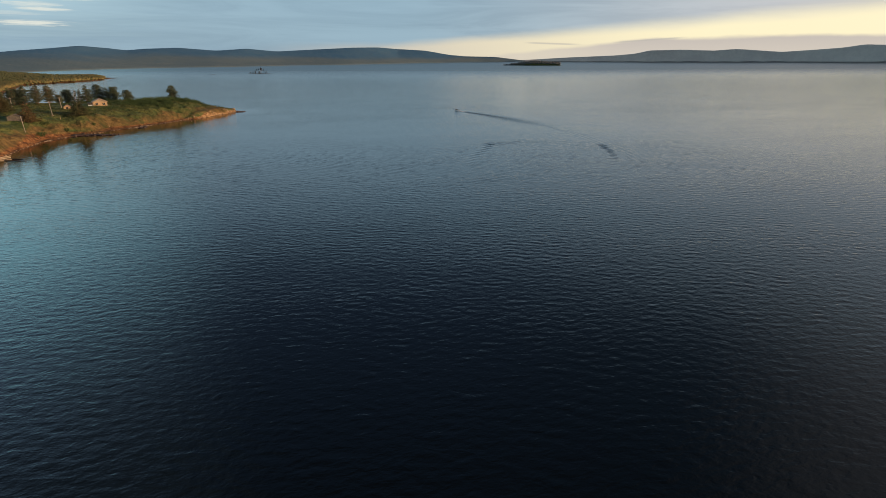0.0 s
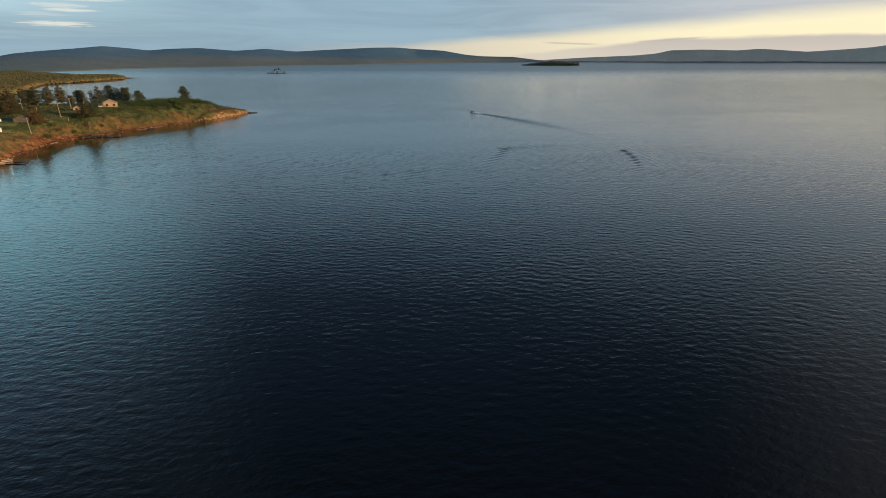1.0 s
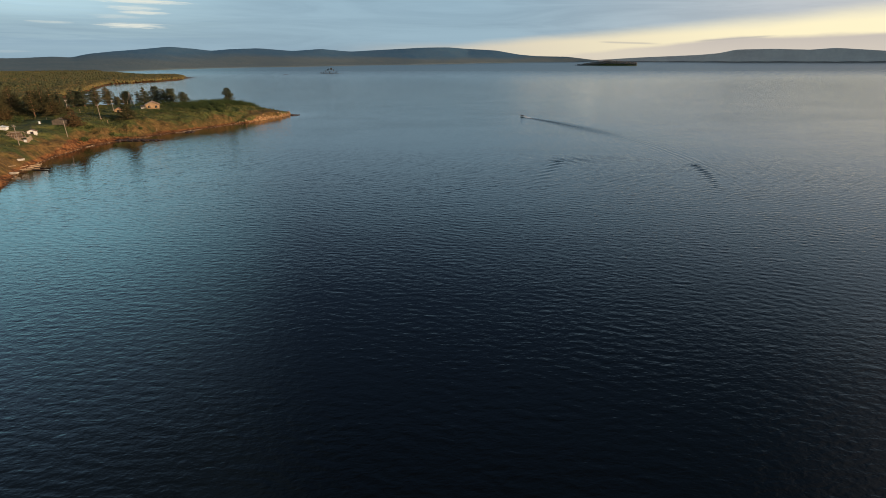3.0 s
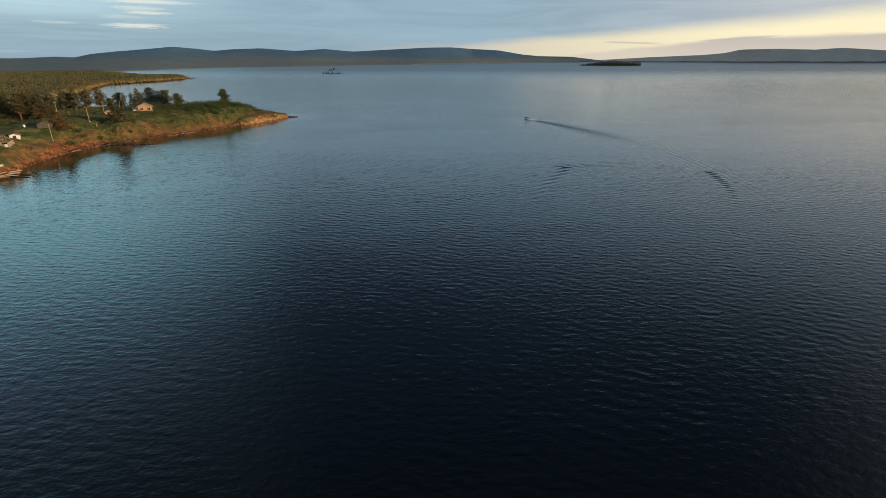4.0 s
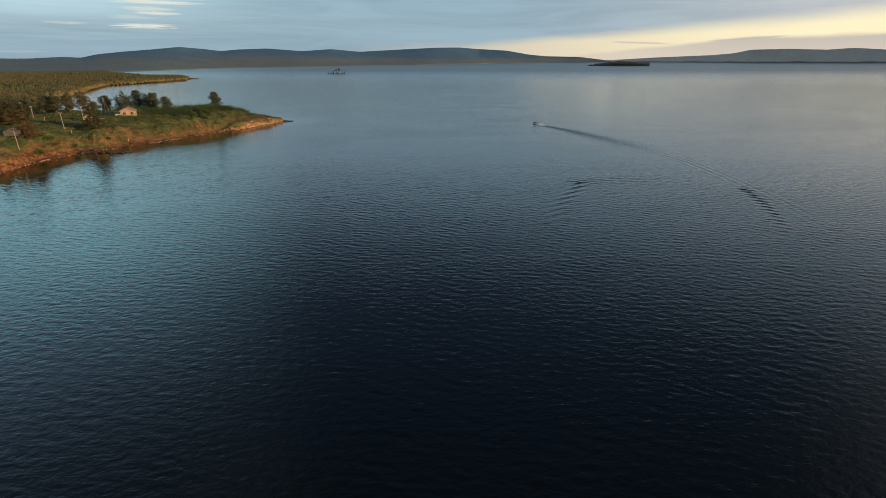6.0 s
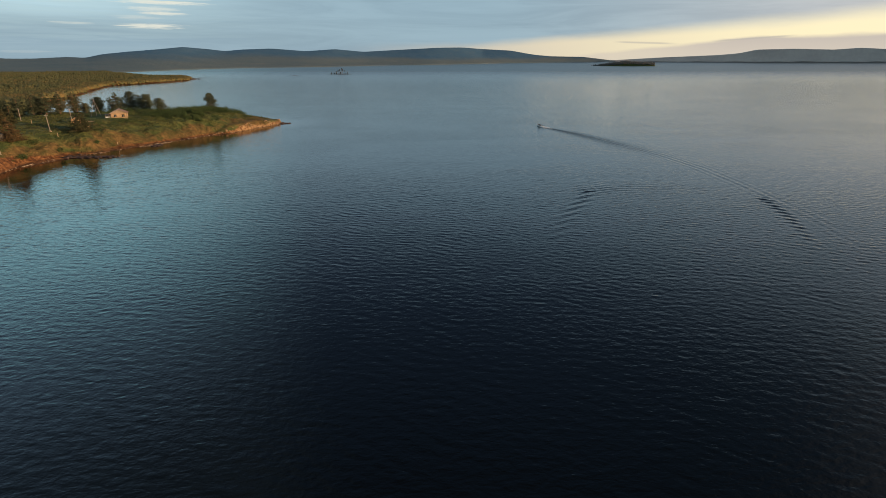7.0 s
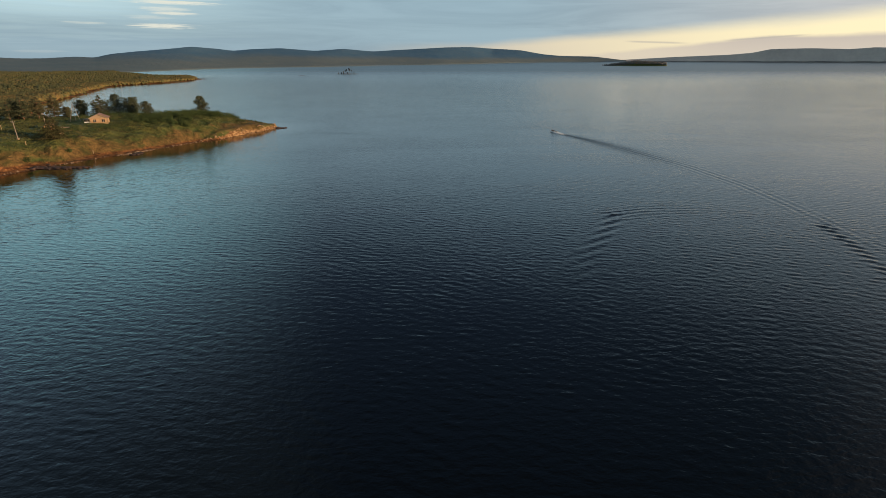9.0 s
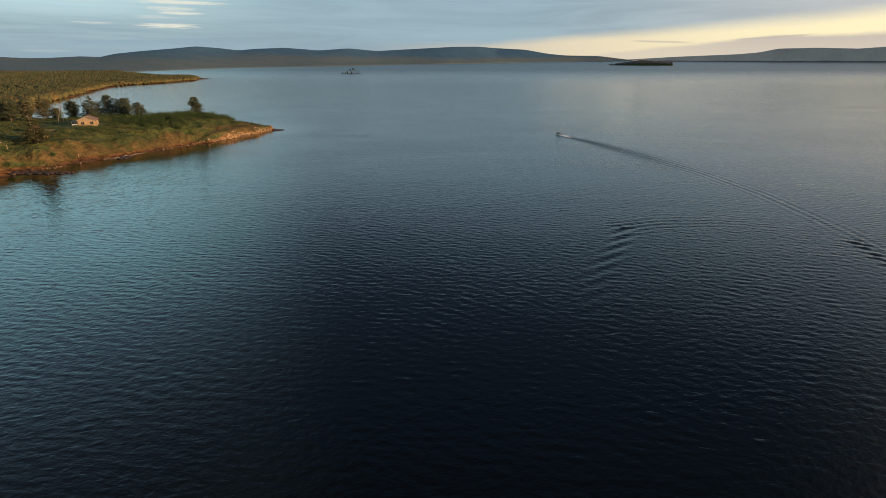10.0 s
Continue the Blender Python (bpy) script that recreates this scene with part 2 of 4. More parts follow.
HILL = material("hazed_wooded_fell", hill_build, 1.0, 0.0, 0.05)
# pale warm tone has distance haze painted in, as these fells face away from the sun
HAZY_FELL = plain("hazy_far_fell", (0.52, 0.45, 0.41), (0.62, 0.54, 0.48), 0.006, 1.0, 0, 0.5, 6.0)
PINE = leafage("pine_needles", (0.040, 0.056, 0.034), (0.100, 0.108, 0.058), (0.15, 0.095, 0.045), 0.35)
SPRUCE = leafage("spruce_needles", (0.028, 0.036, 0.017), (0.078, 0.070, 0.029), (0.15, 0.078, 0.032), 0.5)
FOREST = leafage("mixed_forest", (0.050, 0.060, 0.026), (0.100, 0.098, 0.040), (0.160, 0.100, 0.040), 0.6, 0.25)
THICKET = leafage("yellowing_birch_thicket", (0.090, 0.078, 0.030), (0.165, 0.130, 0.048), (0.22, 0.135, 0.050), 0.6, 0.3)
# island and islet conifers, greyed and lightened by haze painted into the colour
HAZED_WOOD = leafage("hazed_island_forest", (0.095, 0.105, 0.110), (0.150, 0.148, 0.138), (0.20, 0.12, 0.06), 0.4)
RUSTY = leafage("rusty_spruce_needles", (0.050, 0.040, 0.020), (0.130, 0.080, 0.034), (0.20, 0.085, 0.036), 0.8)
SHRUB = leafage("juniper_and_willow", (0.028, 0.050, 0.018), (0.072, 0.100, 0.034), (0.12, 0.085, 0.03), 0.3)
BARK = plain("pine_bark", (0.09, 0.05, 0.03), (0.24, 0.13, 0.07), 3.0, 0.95)
LEDGE = plain("orange_ledge_rock", (0.22, 0.11, 0.05), (0.50, 0.32, 0.17), 0.9, 0.95)
STONE = plain("shore_stone", (0.24, 0.15, 0.09), (0.48, 0.34, 0.22), 1.2, 0.9)
DARK_STONE = plain("wet_dark_stone", (0.018, 0.012, 0.010), (0.085, 0.045, 0.030), 0.8, 0.7)
TIMBER = plain("weathered_timber", (0.26, 0.18, 0.11), (0.46, 0.34, 0.22), 2.2, 0.85, 0, 0.4, 0.01, (1, 1, 6))
GREY_WOOD = plain("grey_bare_wood", (0.20, 0.16, 0.125), (0.42, 0.35, 0.28), 3.0, 0.9, 0, 0.4, 0.01, (4, 4, 1))
CLADDING = plain("painted_cladding", (0.34, 0.21, 0.105), (0.50, 0.33, 0.18), 0.9, 0.7)
ROOFING = plain("rusty_sheet_roof", (0.15, 0.075, 0.045), (0.28, 0.145, 0.085), 1.5, 0.7)
WHITE = plain("white_paint", (0.62, 0.61, 0.58), (0.82, 0.81, 0.78), 1.5, 0.6)
DARK = plain("dark_opening", (0.012, 0.012, 0.014), (0.03, 0.03, 0.03), 2.0, 0.6)
BLACK = plain("black_plastic", (0.010, 0.011, 0.013), (0.024, 0.026, 0.030), 5.0, 0.8)
FOAM = plain("white_foam", (0.70, 0.73, 0.75), (0.88, 0.89, 0.90), 4.0, 0.9)


def glass_build(k, p, where):
    k.plug(k.mix(k.noise(where.outputs["Position"], 2.0), (0.012, 0.014, 0.016), (0.03, 0.032, 0.034)), p.inputs["Base Color"])


GLASS = material("window_glass", glass_build, 0.06)


# ---------------------------------------------------------------- mesh helpers
def mesh_from(name, verts, faces, mat, smooth=False):
    me = bpy.data.meshes.new(name)
    me.from_pydata([tuple(v) for v in verts], [], [tuple(f) for f in faces])
    me.materials.append(mat)
    if smooth:
        me.polygons.foreach_set("use_smooth", [True] * len(me.polygons))
    me.update()
    return me


def grid_mesh(name, xs, ys, zs, mat, keep=None, smooth=True):
    """A sheet over the lines xs and ys; keep: which cells are left in."""
    nx, ny = len(xs), len(ys)
    gx, gy = np.meshgrid(xs, ys)
    co = np.stack([gx, gy, zs], -1).reshape(-1, 3)
    i = (np.arange(ny - 1)[:, None] * nx + np.arange(nx - 1)[None, :])
    quads = np.stack([i, i + 1, i + nx + 1, i + nx], -1)
    quads = quads[keep] if keep is not None else quads.reshape(-1, 4)
    used = np.unique(quads)
    remap = np.zeros(nx * ny, int)
    remap[used] = np.arange(len(used))
    co, quads = co[used], remap[quads]
    me = bpy.data.meshes.new(name)
    me.vertices.add(len(co)), me.loops.add(len(quads) * 4), me.polygons.add(len(quads))
    me.vertices.foreach_set("co", co.astype(np.float32).ravel())
    me.loops.foreach_set("vertex_index", quads.astype(np.int32).ravel())
    me.polygons.foreach_set("loop_start", np.arange(0, len(quads) * 4, 4, dtype=np.int32))
    me.polygons.foreach_set("use_smooth", np.full(len(quads), smooth))
    me.materials.append(mat)
    me.update(calc_edges=True)
    return me


def graded(lo, hi, step, start, end, grow=1.13, most=200.0):
    """Lines from start to end, step apart between lo and hi and ever wider outside."""
    inner = list(np.arange(lo, hi + step / 2, step))
    out, d, v = [], step, lo
    while v > start:
        d = min(d * grow, most)
        v -= d
        out.append(v)
    back, d, v = [], step, inner[-1]
    while v < end:
        d = min(d * grow, most)
        v += d
        back.append(v)
    return np.array(out[::-1] + inner + back)


def part(name, bm, mat, parent=None, label="", smooth=False):
    """Links a bmesh as one mesh object under a thing or a part."""
    me = bpy.data.meshes.new(name)
    bm.to_mesh(me)
    bm.free()
    me.materials.append(mat)
    if smooth:
        me.polygons.foreach_set("use_smooth", [True] * len(me.polygons))
    ob = new(name, me)
    ob.parent = parent
    if label:
        tagged(ob, label)
    return ob


def thing(name, m, label, category, group="", kind=""):
    ob = new(name)
    ob.matrix_world = m
    return tagged(ob, label, category, group, kind)


def box(x0, x1, y0, y1, z0, z1, bevel=0.0, turn=None, bm=None):
    own = bm is None
    bm = bmesh.new() if own else bm
    made = bmesh.ops.create_cube(bm, size=1.0)["verts"]
    m = Matrix.Translation(((x0 + x1) / 2, (y0 + y1) / 2, (z0 + z1) / 2)) @ Matrix.Diagonal((x1 - x0, y1 - y0, z1 - z0, 1))
    bmesh.ops.transform(bm, matrix=(turn @ m) if turn else m, verts=made)
    if bevel and own:
        bmesh.ops.bevel(bm, geom=list(bm.edges), offset=bevel, segments=1, affect="EDGES")
    return bm


def rod(a, b, r0, r1, sides=7, bm=None):
    """A tapered round bar from a to b."""
    bm = bmesh.new() if bm is None else bm
    a, b = Vector(a), Vector(b)
    turn = (b - a).to_track_quat("Z", "Y").to_matrix().to_4x4()
    made = bmesh.ops.create_cone(bm, cap_ends=True, segments=sides, radius1=r0, radius2=r1, depth=(b - a).length)["verts"]
    bmesh.ops.transform(bm, matrix=Matrix.Translation((a + b) / 2) @ turn, verts=made)
    return bm


# plan of the shore, walked with the land on the left hand
SHORE = [(-190, -90), (-128, 50), (-104, 120), (-100.5, 153), (-106, 166), (-110.5, 176), (-113.5, 186),
         (-115.8, 192), (-117.2, 202), (-118.6, 211), (-119.0, 219), (-117.4, 226), (-115.4, 233), (-113.6, 240), (-110, 245), (-108.8, 251), (-106.8, 257), (-103, 260.6), (-101, 263),
         (-100.8, 267), (-98, 275), (-93, 286), (-88, 297), (-83.8, 305), (-79, 321), (-74, 334), (-76, 341), (-95, 350), (-118, 347), (-150, 333), (-178, 330), (-200, 345),
         (-236, 385), (-272, 437), (-305, 484), (-322, 532), (-362, 623), (-405, 720), (-424, 766), (-411, 868),
         (-410, 955), (-438, 1034), (-470, 1075), (-600, 1180), (-790, 1400), (-930, 1590), (-1000, 1750),
         (-3200, 1750), (-3200, -90)]


def shore_distance(x, y):
    """Metres inland of the shore line; negative over the lake."""
    x, y = np.asarray(x, float), np.asarray(y, float)
    best, inside = np.full(x.shape, 1e9), np.zeros(x.shape, bool)
    for (ax, ay), (bx, by) in zip(SHORE, SHORE[1:] + SHORE[:1]):
        ex, ey = bx - ax, by - ay
        s = np.clip(((x - ax) * ex + (y - ay) * ey) / (ex * ex + ey * ey), 0, 1)
        best = np.minimum(best, np.hypot(x - ax - s * ex, y - ay - s * ey))
        cross = ((ay > y) != (by > y)) & (x < ax + (y - ay) * ex / (ey if ey else 1e-9))
        inside ^= cross
    return np.where(inside, best, -best)


def swell(x, y, size, seed=0.0):
    """Cheap rolling noise between -1 and 1."""
    x, y = x / size, y / size
    return (np.sin(x * 1.7 + 1.3 * np.sin(y * 1.1 + seed) + seed) + np.sin(y * 1.9 + 1.7 * np.sin(x * 0.8 - seed) + 2.1 * seed)
            + np.sin((x + y) * 1.3 + seed * 3.1 + np.sin(x * 2.3))) / 3


def land_height(x, y):
    x, y = np.asarray(x, float), np.asarray(y, float)
    d = shore_distance(x, y) + 1.2 * swell(x, y, 4.0, 1.0) + 0.6 * swell(x, y, 1.7, 4.0)
    cap = np.interp(x + 0.55 * y, [72, 88, 108], [7.9, 5.6, 2.9])
    cap = np.where((y > 270) & (y < 380) & (x > -140), cap, np.interp(y, [350, 430], [7.9, 2.4]))
    beach = np.interp(y, [214, 224, 245, 285, 305, 340, 350], [1.2, 4.2, 4.2, 3.2, 1.2, 1.2, 0.0])       # a low stony strip past the spit
    grown = np.clip(0.11 * d, 0, 0.45) + cap * (1 - np.exp(-np.maximum(d - beach, 0) / np.interp(y, [222, 248, 275, 300, 318, 350, 430], [6.0, 6.0, 7.2, 7.2, 6.0, 5.0, 2.6]))) + 0.006 * np.maximum(d - 60, 0)
    point = np.clip((x + 0.55 * y - 68) / 12, 0, 1) * np.clip((352 - y) / 4, 0, 1)
    grown = np.maximum(grown, point * np.minimum(3.4, cap * 0.8) * (1 - np.exp(-np.maximum(d, 0) / 0.9)))       # low cliff round the tip
    bumps = np.clip(d / 12, 0, 1) * (0.55 * swell(x, y, 9.0, 2.0) + 0.38 * swell(x, y, 3.0, 5.0))
    return np.where(d > 0, grown + bumps, np.maximum(0.35 * d, -4.0))


# ---------------------------------------------------------------- the lake and its shores
EYE = (8.0, 45.0, 31.0)


def far_place(away):
    """Distances past 1.5 km are drawn in, towards the eye: metres from EYE and the lake's height there."""
    away = np.asarray(away, float)
    d = np.where(away > 1500, 1500 + 3350 * (1 - np.exp(-(np.maximum(away, 1500) - 1500) / 3350)), away)
    return d, np.where(away > 1500, EYE[2] * (1 - d / np.maximum(away, 1)), 0.0)


_AWAY = np.concatenate([np.arange(0, 1500, 100), np.geomspace(1500, 60000, 160)])
_D, _Z = far_place(_AWAY)


def lake_level(x, y):
    return np.interp(np.hypot(x - EYE[0], y - EYE[1]), _D, _Z)


def along(x, y, line):
    """Distance to a polyline, signed side, and how far along it (0 to 1)."""
    best, side, run = np.full(x.shape, 1e9), np.zeros(x.shape), np.zeros(x.shape)
    n = len(line) - 1
    for i, ((ax, ay), (bx, by)) in enumerate(zip(line, line[1:])):
        ex, ey = bx - ax, by - ay
        s = np.clip(((x - ax) * ex + (y - ay) * ey) / (ex * ex + ey * ey), 0, 1)
        px, py = x - ax - s * ex, y - ay - s * ey
        d = np.hypot(px, py)
        near = d < best
        best = np.where(near, d, best)
        side = np.where(near, np.sign(ex * py - ey * px), side)
        run = np.where(near, (i + s) / n, run)
    return best * side, run


BOAT = (59.0, 325.0)
WAKES = [  # line of the train, wave length, breadth, height, heading of the crests (None: along the line)
    ([(75, 283), (78.5, 270), (86, 242), (89.5, 216), (89.5, 194), (88.5, 176), (87, 160), (85, 146)], 2.2, 3.4, 0.056, None),
    ([(87, 183), (86, 176), (83.5, 166), (80, 156), (76, 147), (72, 139)], 2.6, 1.4, 0.095, (0.78, -0.62)),
    ([(47.5, 189), (46, 185), (43, 178), (36, 164), (31, 150)], 2.9, 1.8, 0.11, (0.82, 0.57)),
    ([(44, 187), (55, 191), (68, 192), (84, 187)], 2.0, 4.4, 0.042, None),
    ([(31, 97.5), (35.3, 95), (39.6, 93.1), (42.5, 90.2), (45, 88.3), (48.5, 86), (54, 82)], 0.95, 0.9, 0.034, (0.80, -0.60)),
]


def wake_height(x, y):
    h = np.zeros(x.shape)
    for line, wave, broad, tall, crest in WAKES:
        d, run = along(x, y, line)
        fade = np.clip(run / 0.07, 0, 1) * np.clip(1.08 - run, 0, 1)
        phase = d if crest is None else (x * crest[1] - y * crest[0]) / math.hypot(*crest)
        h += tall * fade * np.exp(-(d / broad) ** 2) * np.cos(2 * np.pi * phase / wave)
    d, run = along(x, y, [(60, 322), (69, 299), (76, 277), (81, 258), (83, 240)])
    churn = np.exp(-(d / (1.6 + 9.0 * run)) ** 2) * np.clip(1.15 - run, 0, 1)
    h += 0.02 * churn * (np.sin(x * 3.1 + 2 * np.sin(y * 1.3)) + np.sin(y * 2.7 + 2 * np.sin(x * 1.9)))
    return h, churn


def wind_waves(x, y):
    """Short wind waves: many crossing trains with crests roughly across the flight, slanting on the right, dying away far out."""
    rng = np.random.default_rng(17)
    h = np.zeros(x.shape)
    right = np.clip((x - 5) / 85, 0, 1)
    shares = (np.cos(right * np.pi / 2), np.sin(right * np.pi / 2))
    for i in range(56):
        wave = 0.85 * (2.05 / 0.85) ** rng.random()
        turn = radians((3 if i % 2 else 23) + rng.normal() * 29)
        kx, ky = math.sin(turn) * 2 * np.pi / wave, math.cos(turn) * 2 * np.pi / wave
        h += wave * np.sin(kx * x + ky * y + rng.random() * 6.283) * shares[0 if i % 2 else 1]
    gusts = 0.82 + 0.20 * swell(x, y, 42.0, 3.0) + 0.16 * swell(x, y * 1.7, 13.0, 6.0)
    left = np.clip((-40 - x) / 30, 0, 1)
    fade = np.clip((256 + 18 * left - y) / (90 - 45 * left), 0, 1) * np.clip((168 - x) / 60, 0, 1)
    lee = 1 + 0.85 * np.clip((-45 - x) / 50, 0, 1)
    far_out = 1 + 0.50 * np.clip((y - 100) / 60, 0, 1)                # longer fetch, steeper waves
    return WAVE * h * gusts * fade * lee * far_out


WAVE = 0.0018


def shelter(x, y):
    """How far the water lies in the lee of the bank: 1 at the shore, 0 from about thirty metres out."""
    out = np.zeros(x.shape)
    m = (x < -35) & (y > 100) & (y < 1300) & (x > -1100)
    d = np.maximum(-shore_distance(x[m], y[m]), 0)
    s = np.clip(1 - d / 34, 0, 1)
    bay = np.clip((-150 - x[m]) / 60, 0, 1) * np.clip((y[m] - 325) / 40, 0, 1)
    out[m] = np.maximum(s * s * (3 - 2 * s), 0.2 * bay)
    return out


def build_lake():
    xs = graded(-116, 150, 0.36, -4900, 4900, 1.10, 120)
    ys = graded(26, 268, 0.27, -4900, 4900, 1.10, 120)
    gx, gy = np.meshgrid(xs, ys)
    z = lake_level(gx, gy)
    box_in = (gx > 10) & (gx < 125) & (gy > 70) & (gy < 350)
    waves, churn = wake_height(gx, gy)
    lull = shelter(gx, gy)
    me = grid_mesh("water", xs, ys, z + np.where(box_in, waves, 0) + wind_waves(gx, gy) * (1 - 0.85 * lull), WATER)
    me.attributes.new("shelter", "FLOAT", "POINT").data.foreach_set("value", lull.astype(np.float32).ravel())
    me.attributes.new("churn", "FLOAT", "POINT").data.foreach_set("value", np.where(box_in, churn, 0).astype(np.float32).ravel())
    ob = new("water", me)
    tagged(ob, "dark blue rippled lake with a fading boat wake", "lake", kind="structure")


def build_land():
    xs = graded(-176, -68, 1.0, -3300, -60, 1.09, 60)
    ys = graded(150, 352, 1.0, -130, 1800, 1.07, 40)
    xs = xs[xs < -55]
    gx, gy = np.meshgrid(xs, ys)
    d = shore_distance(gx, gy)
    z = land_height(gx, gy)
    wet = d < -14
    keep = ~(wet[:-1, :-1] & wet[1:, :-1] & wet[:-1, 1:] & wet[1:, 1:])
    ob = new("ground", grid_mesh("ground", xs, ys, z, LAND, keep))
    tagged(ob, "grassy heath with an eroded reddish bank along the lake", "ground", kind="structure")


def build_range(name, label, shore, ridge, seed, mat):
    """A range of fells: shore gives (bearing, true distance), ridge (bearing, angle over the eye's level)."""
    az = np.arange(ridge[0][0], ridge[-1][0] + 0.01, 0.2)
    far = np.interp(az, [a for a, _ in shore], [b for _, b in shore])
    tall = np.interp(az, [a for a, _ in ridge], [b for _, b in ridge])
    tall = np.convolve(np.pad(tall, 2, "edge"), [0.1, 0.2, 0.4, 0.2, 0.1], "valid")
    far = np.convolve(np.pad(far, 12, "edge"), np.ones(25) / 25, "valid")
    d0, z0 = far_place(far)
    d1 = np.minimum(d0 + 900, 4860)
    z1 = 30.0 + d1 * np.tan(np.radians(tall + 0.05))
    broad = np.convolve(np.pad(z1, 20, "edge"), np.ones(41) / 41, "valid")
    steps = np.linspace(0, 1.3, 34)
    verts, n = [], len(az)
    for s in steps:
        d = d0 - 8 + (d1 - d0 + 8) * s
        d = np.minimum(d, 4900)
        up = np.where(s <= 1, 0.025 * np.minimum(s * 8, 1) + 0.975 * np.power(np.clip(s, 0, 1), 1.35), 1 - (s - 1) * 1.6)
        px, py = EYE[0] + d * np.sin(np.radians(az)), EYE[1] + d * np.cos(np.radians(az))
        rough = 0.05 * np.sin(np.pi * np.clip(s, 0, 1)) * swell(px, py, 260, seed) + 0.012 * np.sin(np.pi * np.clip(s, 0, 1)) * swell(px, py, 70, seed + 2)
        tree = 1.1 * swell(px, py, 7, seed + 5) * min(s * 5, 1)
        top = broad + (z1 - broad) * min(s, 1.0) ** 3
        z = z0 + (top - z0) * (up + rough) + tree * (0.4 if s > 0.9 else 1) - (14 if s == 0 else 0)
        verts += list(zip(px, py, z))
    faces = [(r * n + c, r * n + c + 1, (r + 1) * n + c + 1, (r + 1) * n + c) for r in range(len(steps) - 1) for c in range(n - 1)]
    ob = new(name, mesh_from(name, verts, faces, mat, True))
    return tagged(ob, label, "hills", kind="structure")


build_lake()
build_land()
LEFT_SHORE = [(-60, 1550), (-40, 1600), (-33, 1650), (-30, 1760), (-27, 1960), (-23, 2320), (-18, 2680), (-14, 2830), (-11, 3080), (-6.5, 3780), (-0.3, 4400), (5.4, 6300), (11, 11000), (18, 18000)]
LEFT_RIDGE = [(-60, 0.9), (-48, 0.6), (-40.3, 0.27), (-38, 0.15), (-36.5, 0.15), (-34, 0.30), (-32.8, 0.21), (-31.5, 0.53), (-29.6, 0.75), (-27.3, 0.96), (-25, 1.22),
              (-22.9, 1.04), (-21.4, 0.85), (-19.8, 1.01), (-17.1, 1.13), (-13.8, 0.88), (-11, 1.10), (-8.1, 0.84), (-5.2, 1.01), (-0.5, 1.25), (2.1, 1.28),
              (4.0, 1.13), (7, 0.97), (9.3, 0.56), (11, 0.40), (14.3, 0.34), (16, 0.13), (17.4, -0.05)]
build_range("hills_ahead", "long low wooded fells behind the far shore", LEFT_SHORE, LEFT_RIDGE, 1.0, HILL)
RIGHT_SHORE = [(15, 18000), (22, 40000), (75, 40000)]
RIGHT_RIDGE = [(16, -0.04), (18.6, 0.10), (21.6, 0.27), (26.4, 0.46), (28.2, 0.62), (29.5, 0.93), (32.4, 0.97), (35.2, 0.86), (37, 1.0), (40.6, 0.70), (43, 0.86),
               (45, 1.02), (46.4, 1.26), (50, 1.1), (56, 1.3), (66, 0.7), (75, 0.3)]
build_range("hills_beyond", "distant low fells across the lake", RIGHT_SHORE, RIGHT_RIDGE, 7.0, HAZY_FELL)


# ---------------------------------------------------------------- trees
def ground_at(x, y):
    return float(land_height(np.array([x]), np.array([y]))[0])


def rough_ground(x, y, r=0.8):
    """The lowest ground under a footprint."""
    return min(ground_at(x + a, y + b) for a in (-r, 0, r) for b in (-r, 0, r))


def sprays(rng, puffs, count, size, droop=0.0):
    """Needle sprays: small bent leaves strewn through a set of ellipsoids (centre, radii, heading)."""
    verts, faces = [], []
    for c, r, *turn in puffs:
        n = max(6, int(count * (r[0] * r[1]) ** 0.5))
        way = rng.normal(size=(n, 3))
        way /= np.linalg.norm(way, axis=1)[:, None]
        off = way * np.array(r) * (rng.random((n, 1)) ** 0.4)
        if turn:
            ca, sa = math.cos(turn[0]), math.sin(turn[0])
            off = np.stack([off[:, 0] * ca - off[:, 1] * sa, off[:, 0] * sa + off[:, 1] * ca, off[:, 2]], -1)
        for p, w in zip(np.array(c) + off, way):
            a = w + rng.normal(size=3) * 0.6 + np.array([0, 0, -droop])
            a /= np.linalg.norm(a)
            b = np.cross(a, rng.normal(size=3))
            b /= np.linalg.norm(b) + 1e-9
            up = np.cross(a, b)
            s = size * (0.6 + 0.8 * rng.random())
            i = len(verts)
            verts += [p - a * s * 0.6, p + b * s * 0.38 + up * s * 0.12, p + a * s * 0.9, p - b * s * 0.38 + up * s * 0.12]
            faces += [(i, i + 1, i + 2), (i, i + 2, i + 3)]
    return verts, faces


def trunk_mesh(h, r, lean, limbs, rng):
    """A tapered, slightly crooked trunk with its limbs in one mesh."""
    bm = bmesh.new()
    pts = [Vector((lean[0] * (k / 5) ** 1.5 + (rng.random() - 0.5) * 0.12, lean[1] * (k / 5) ** 1.5 + (rng.random() - 0.5) * 0.12, h * k / 5 - (0.4 if k == 0 else 0))) for k in range(6)]
    for k in range(5):
        rod(pts[k], pts[k + 1], r * (1 - 0.17 * k), r * (1 - 0.17 * (k + 1)), 7, bm)
    for z, tip in limbs:
        k = min(int(z / h * 5), 4)
        rod(pts[k].lerp(pts[k + 1], z / h * 5 - k), tip, r * 0.35, r * 0.1, 5, bm)
    return bm


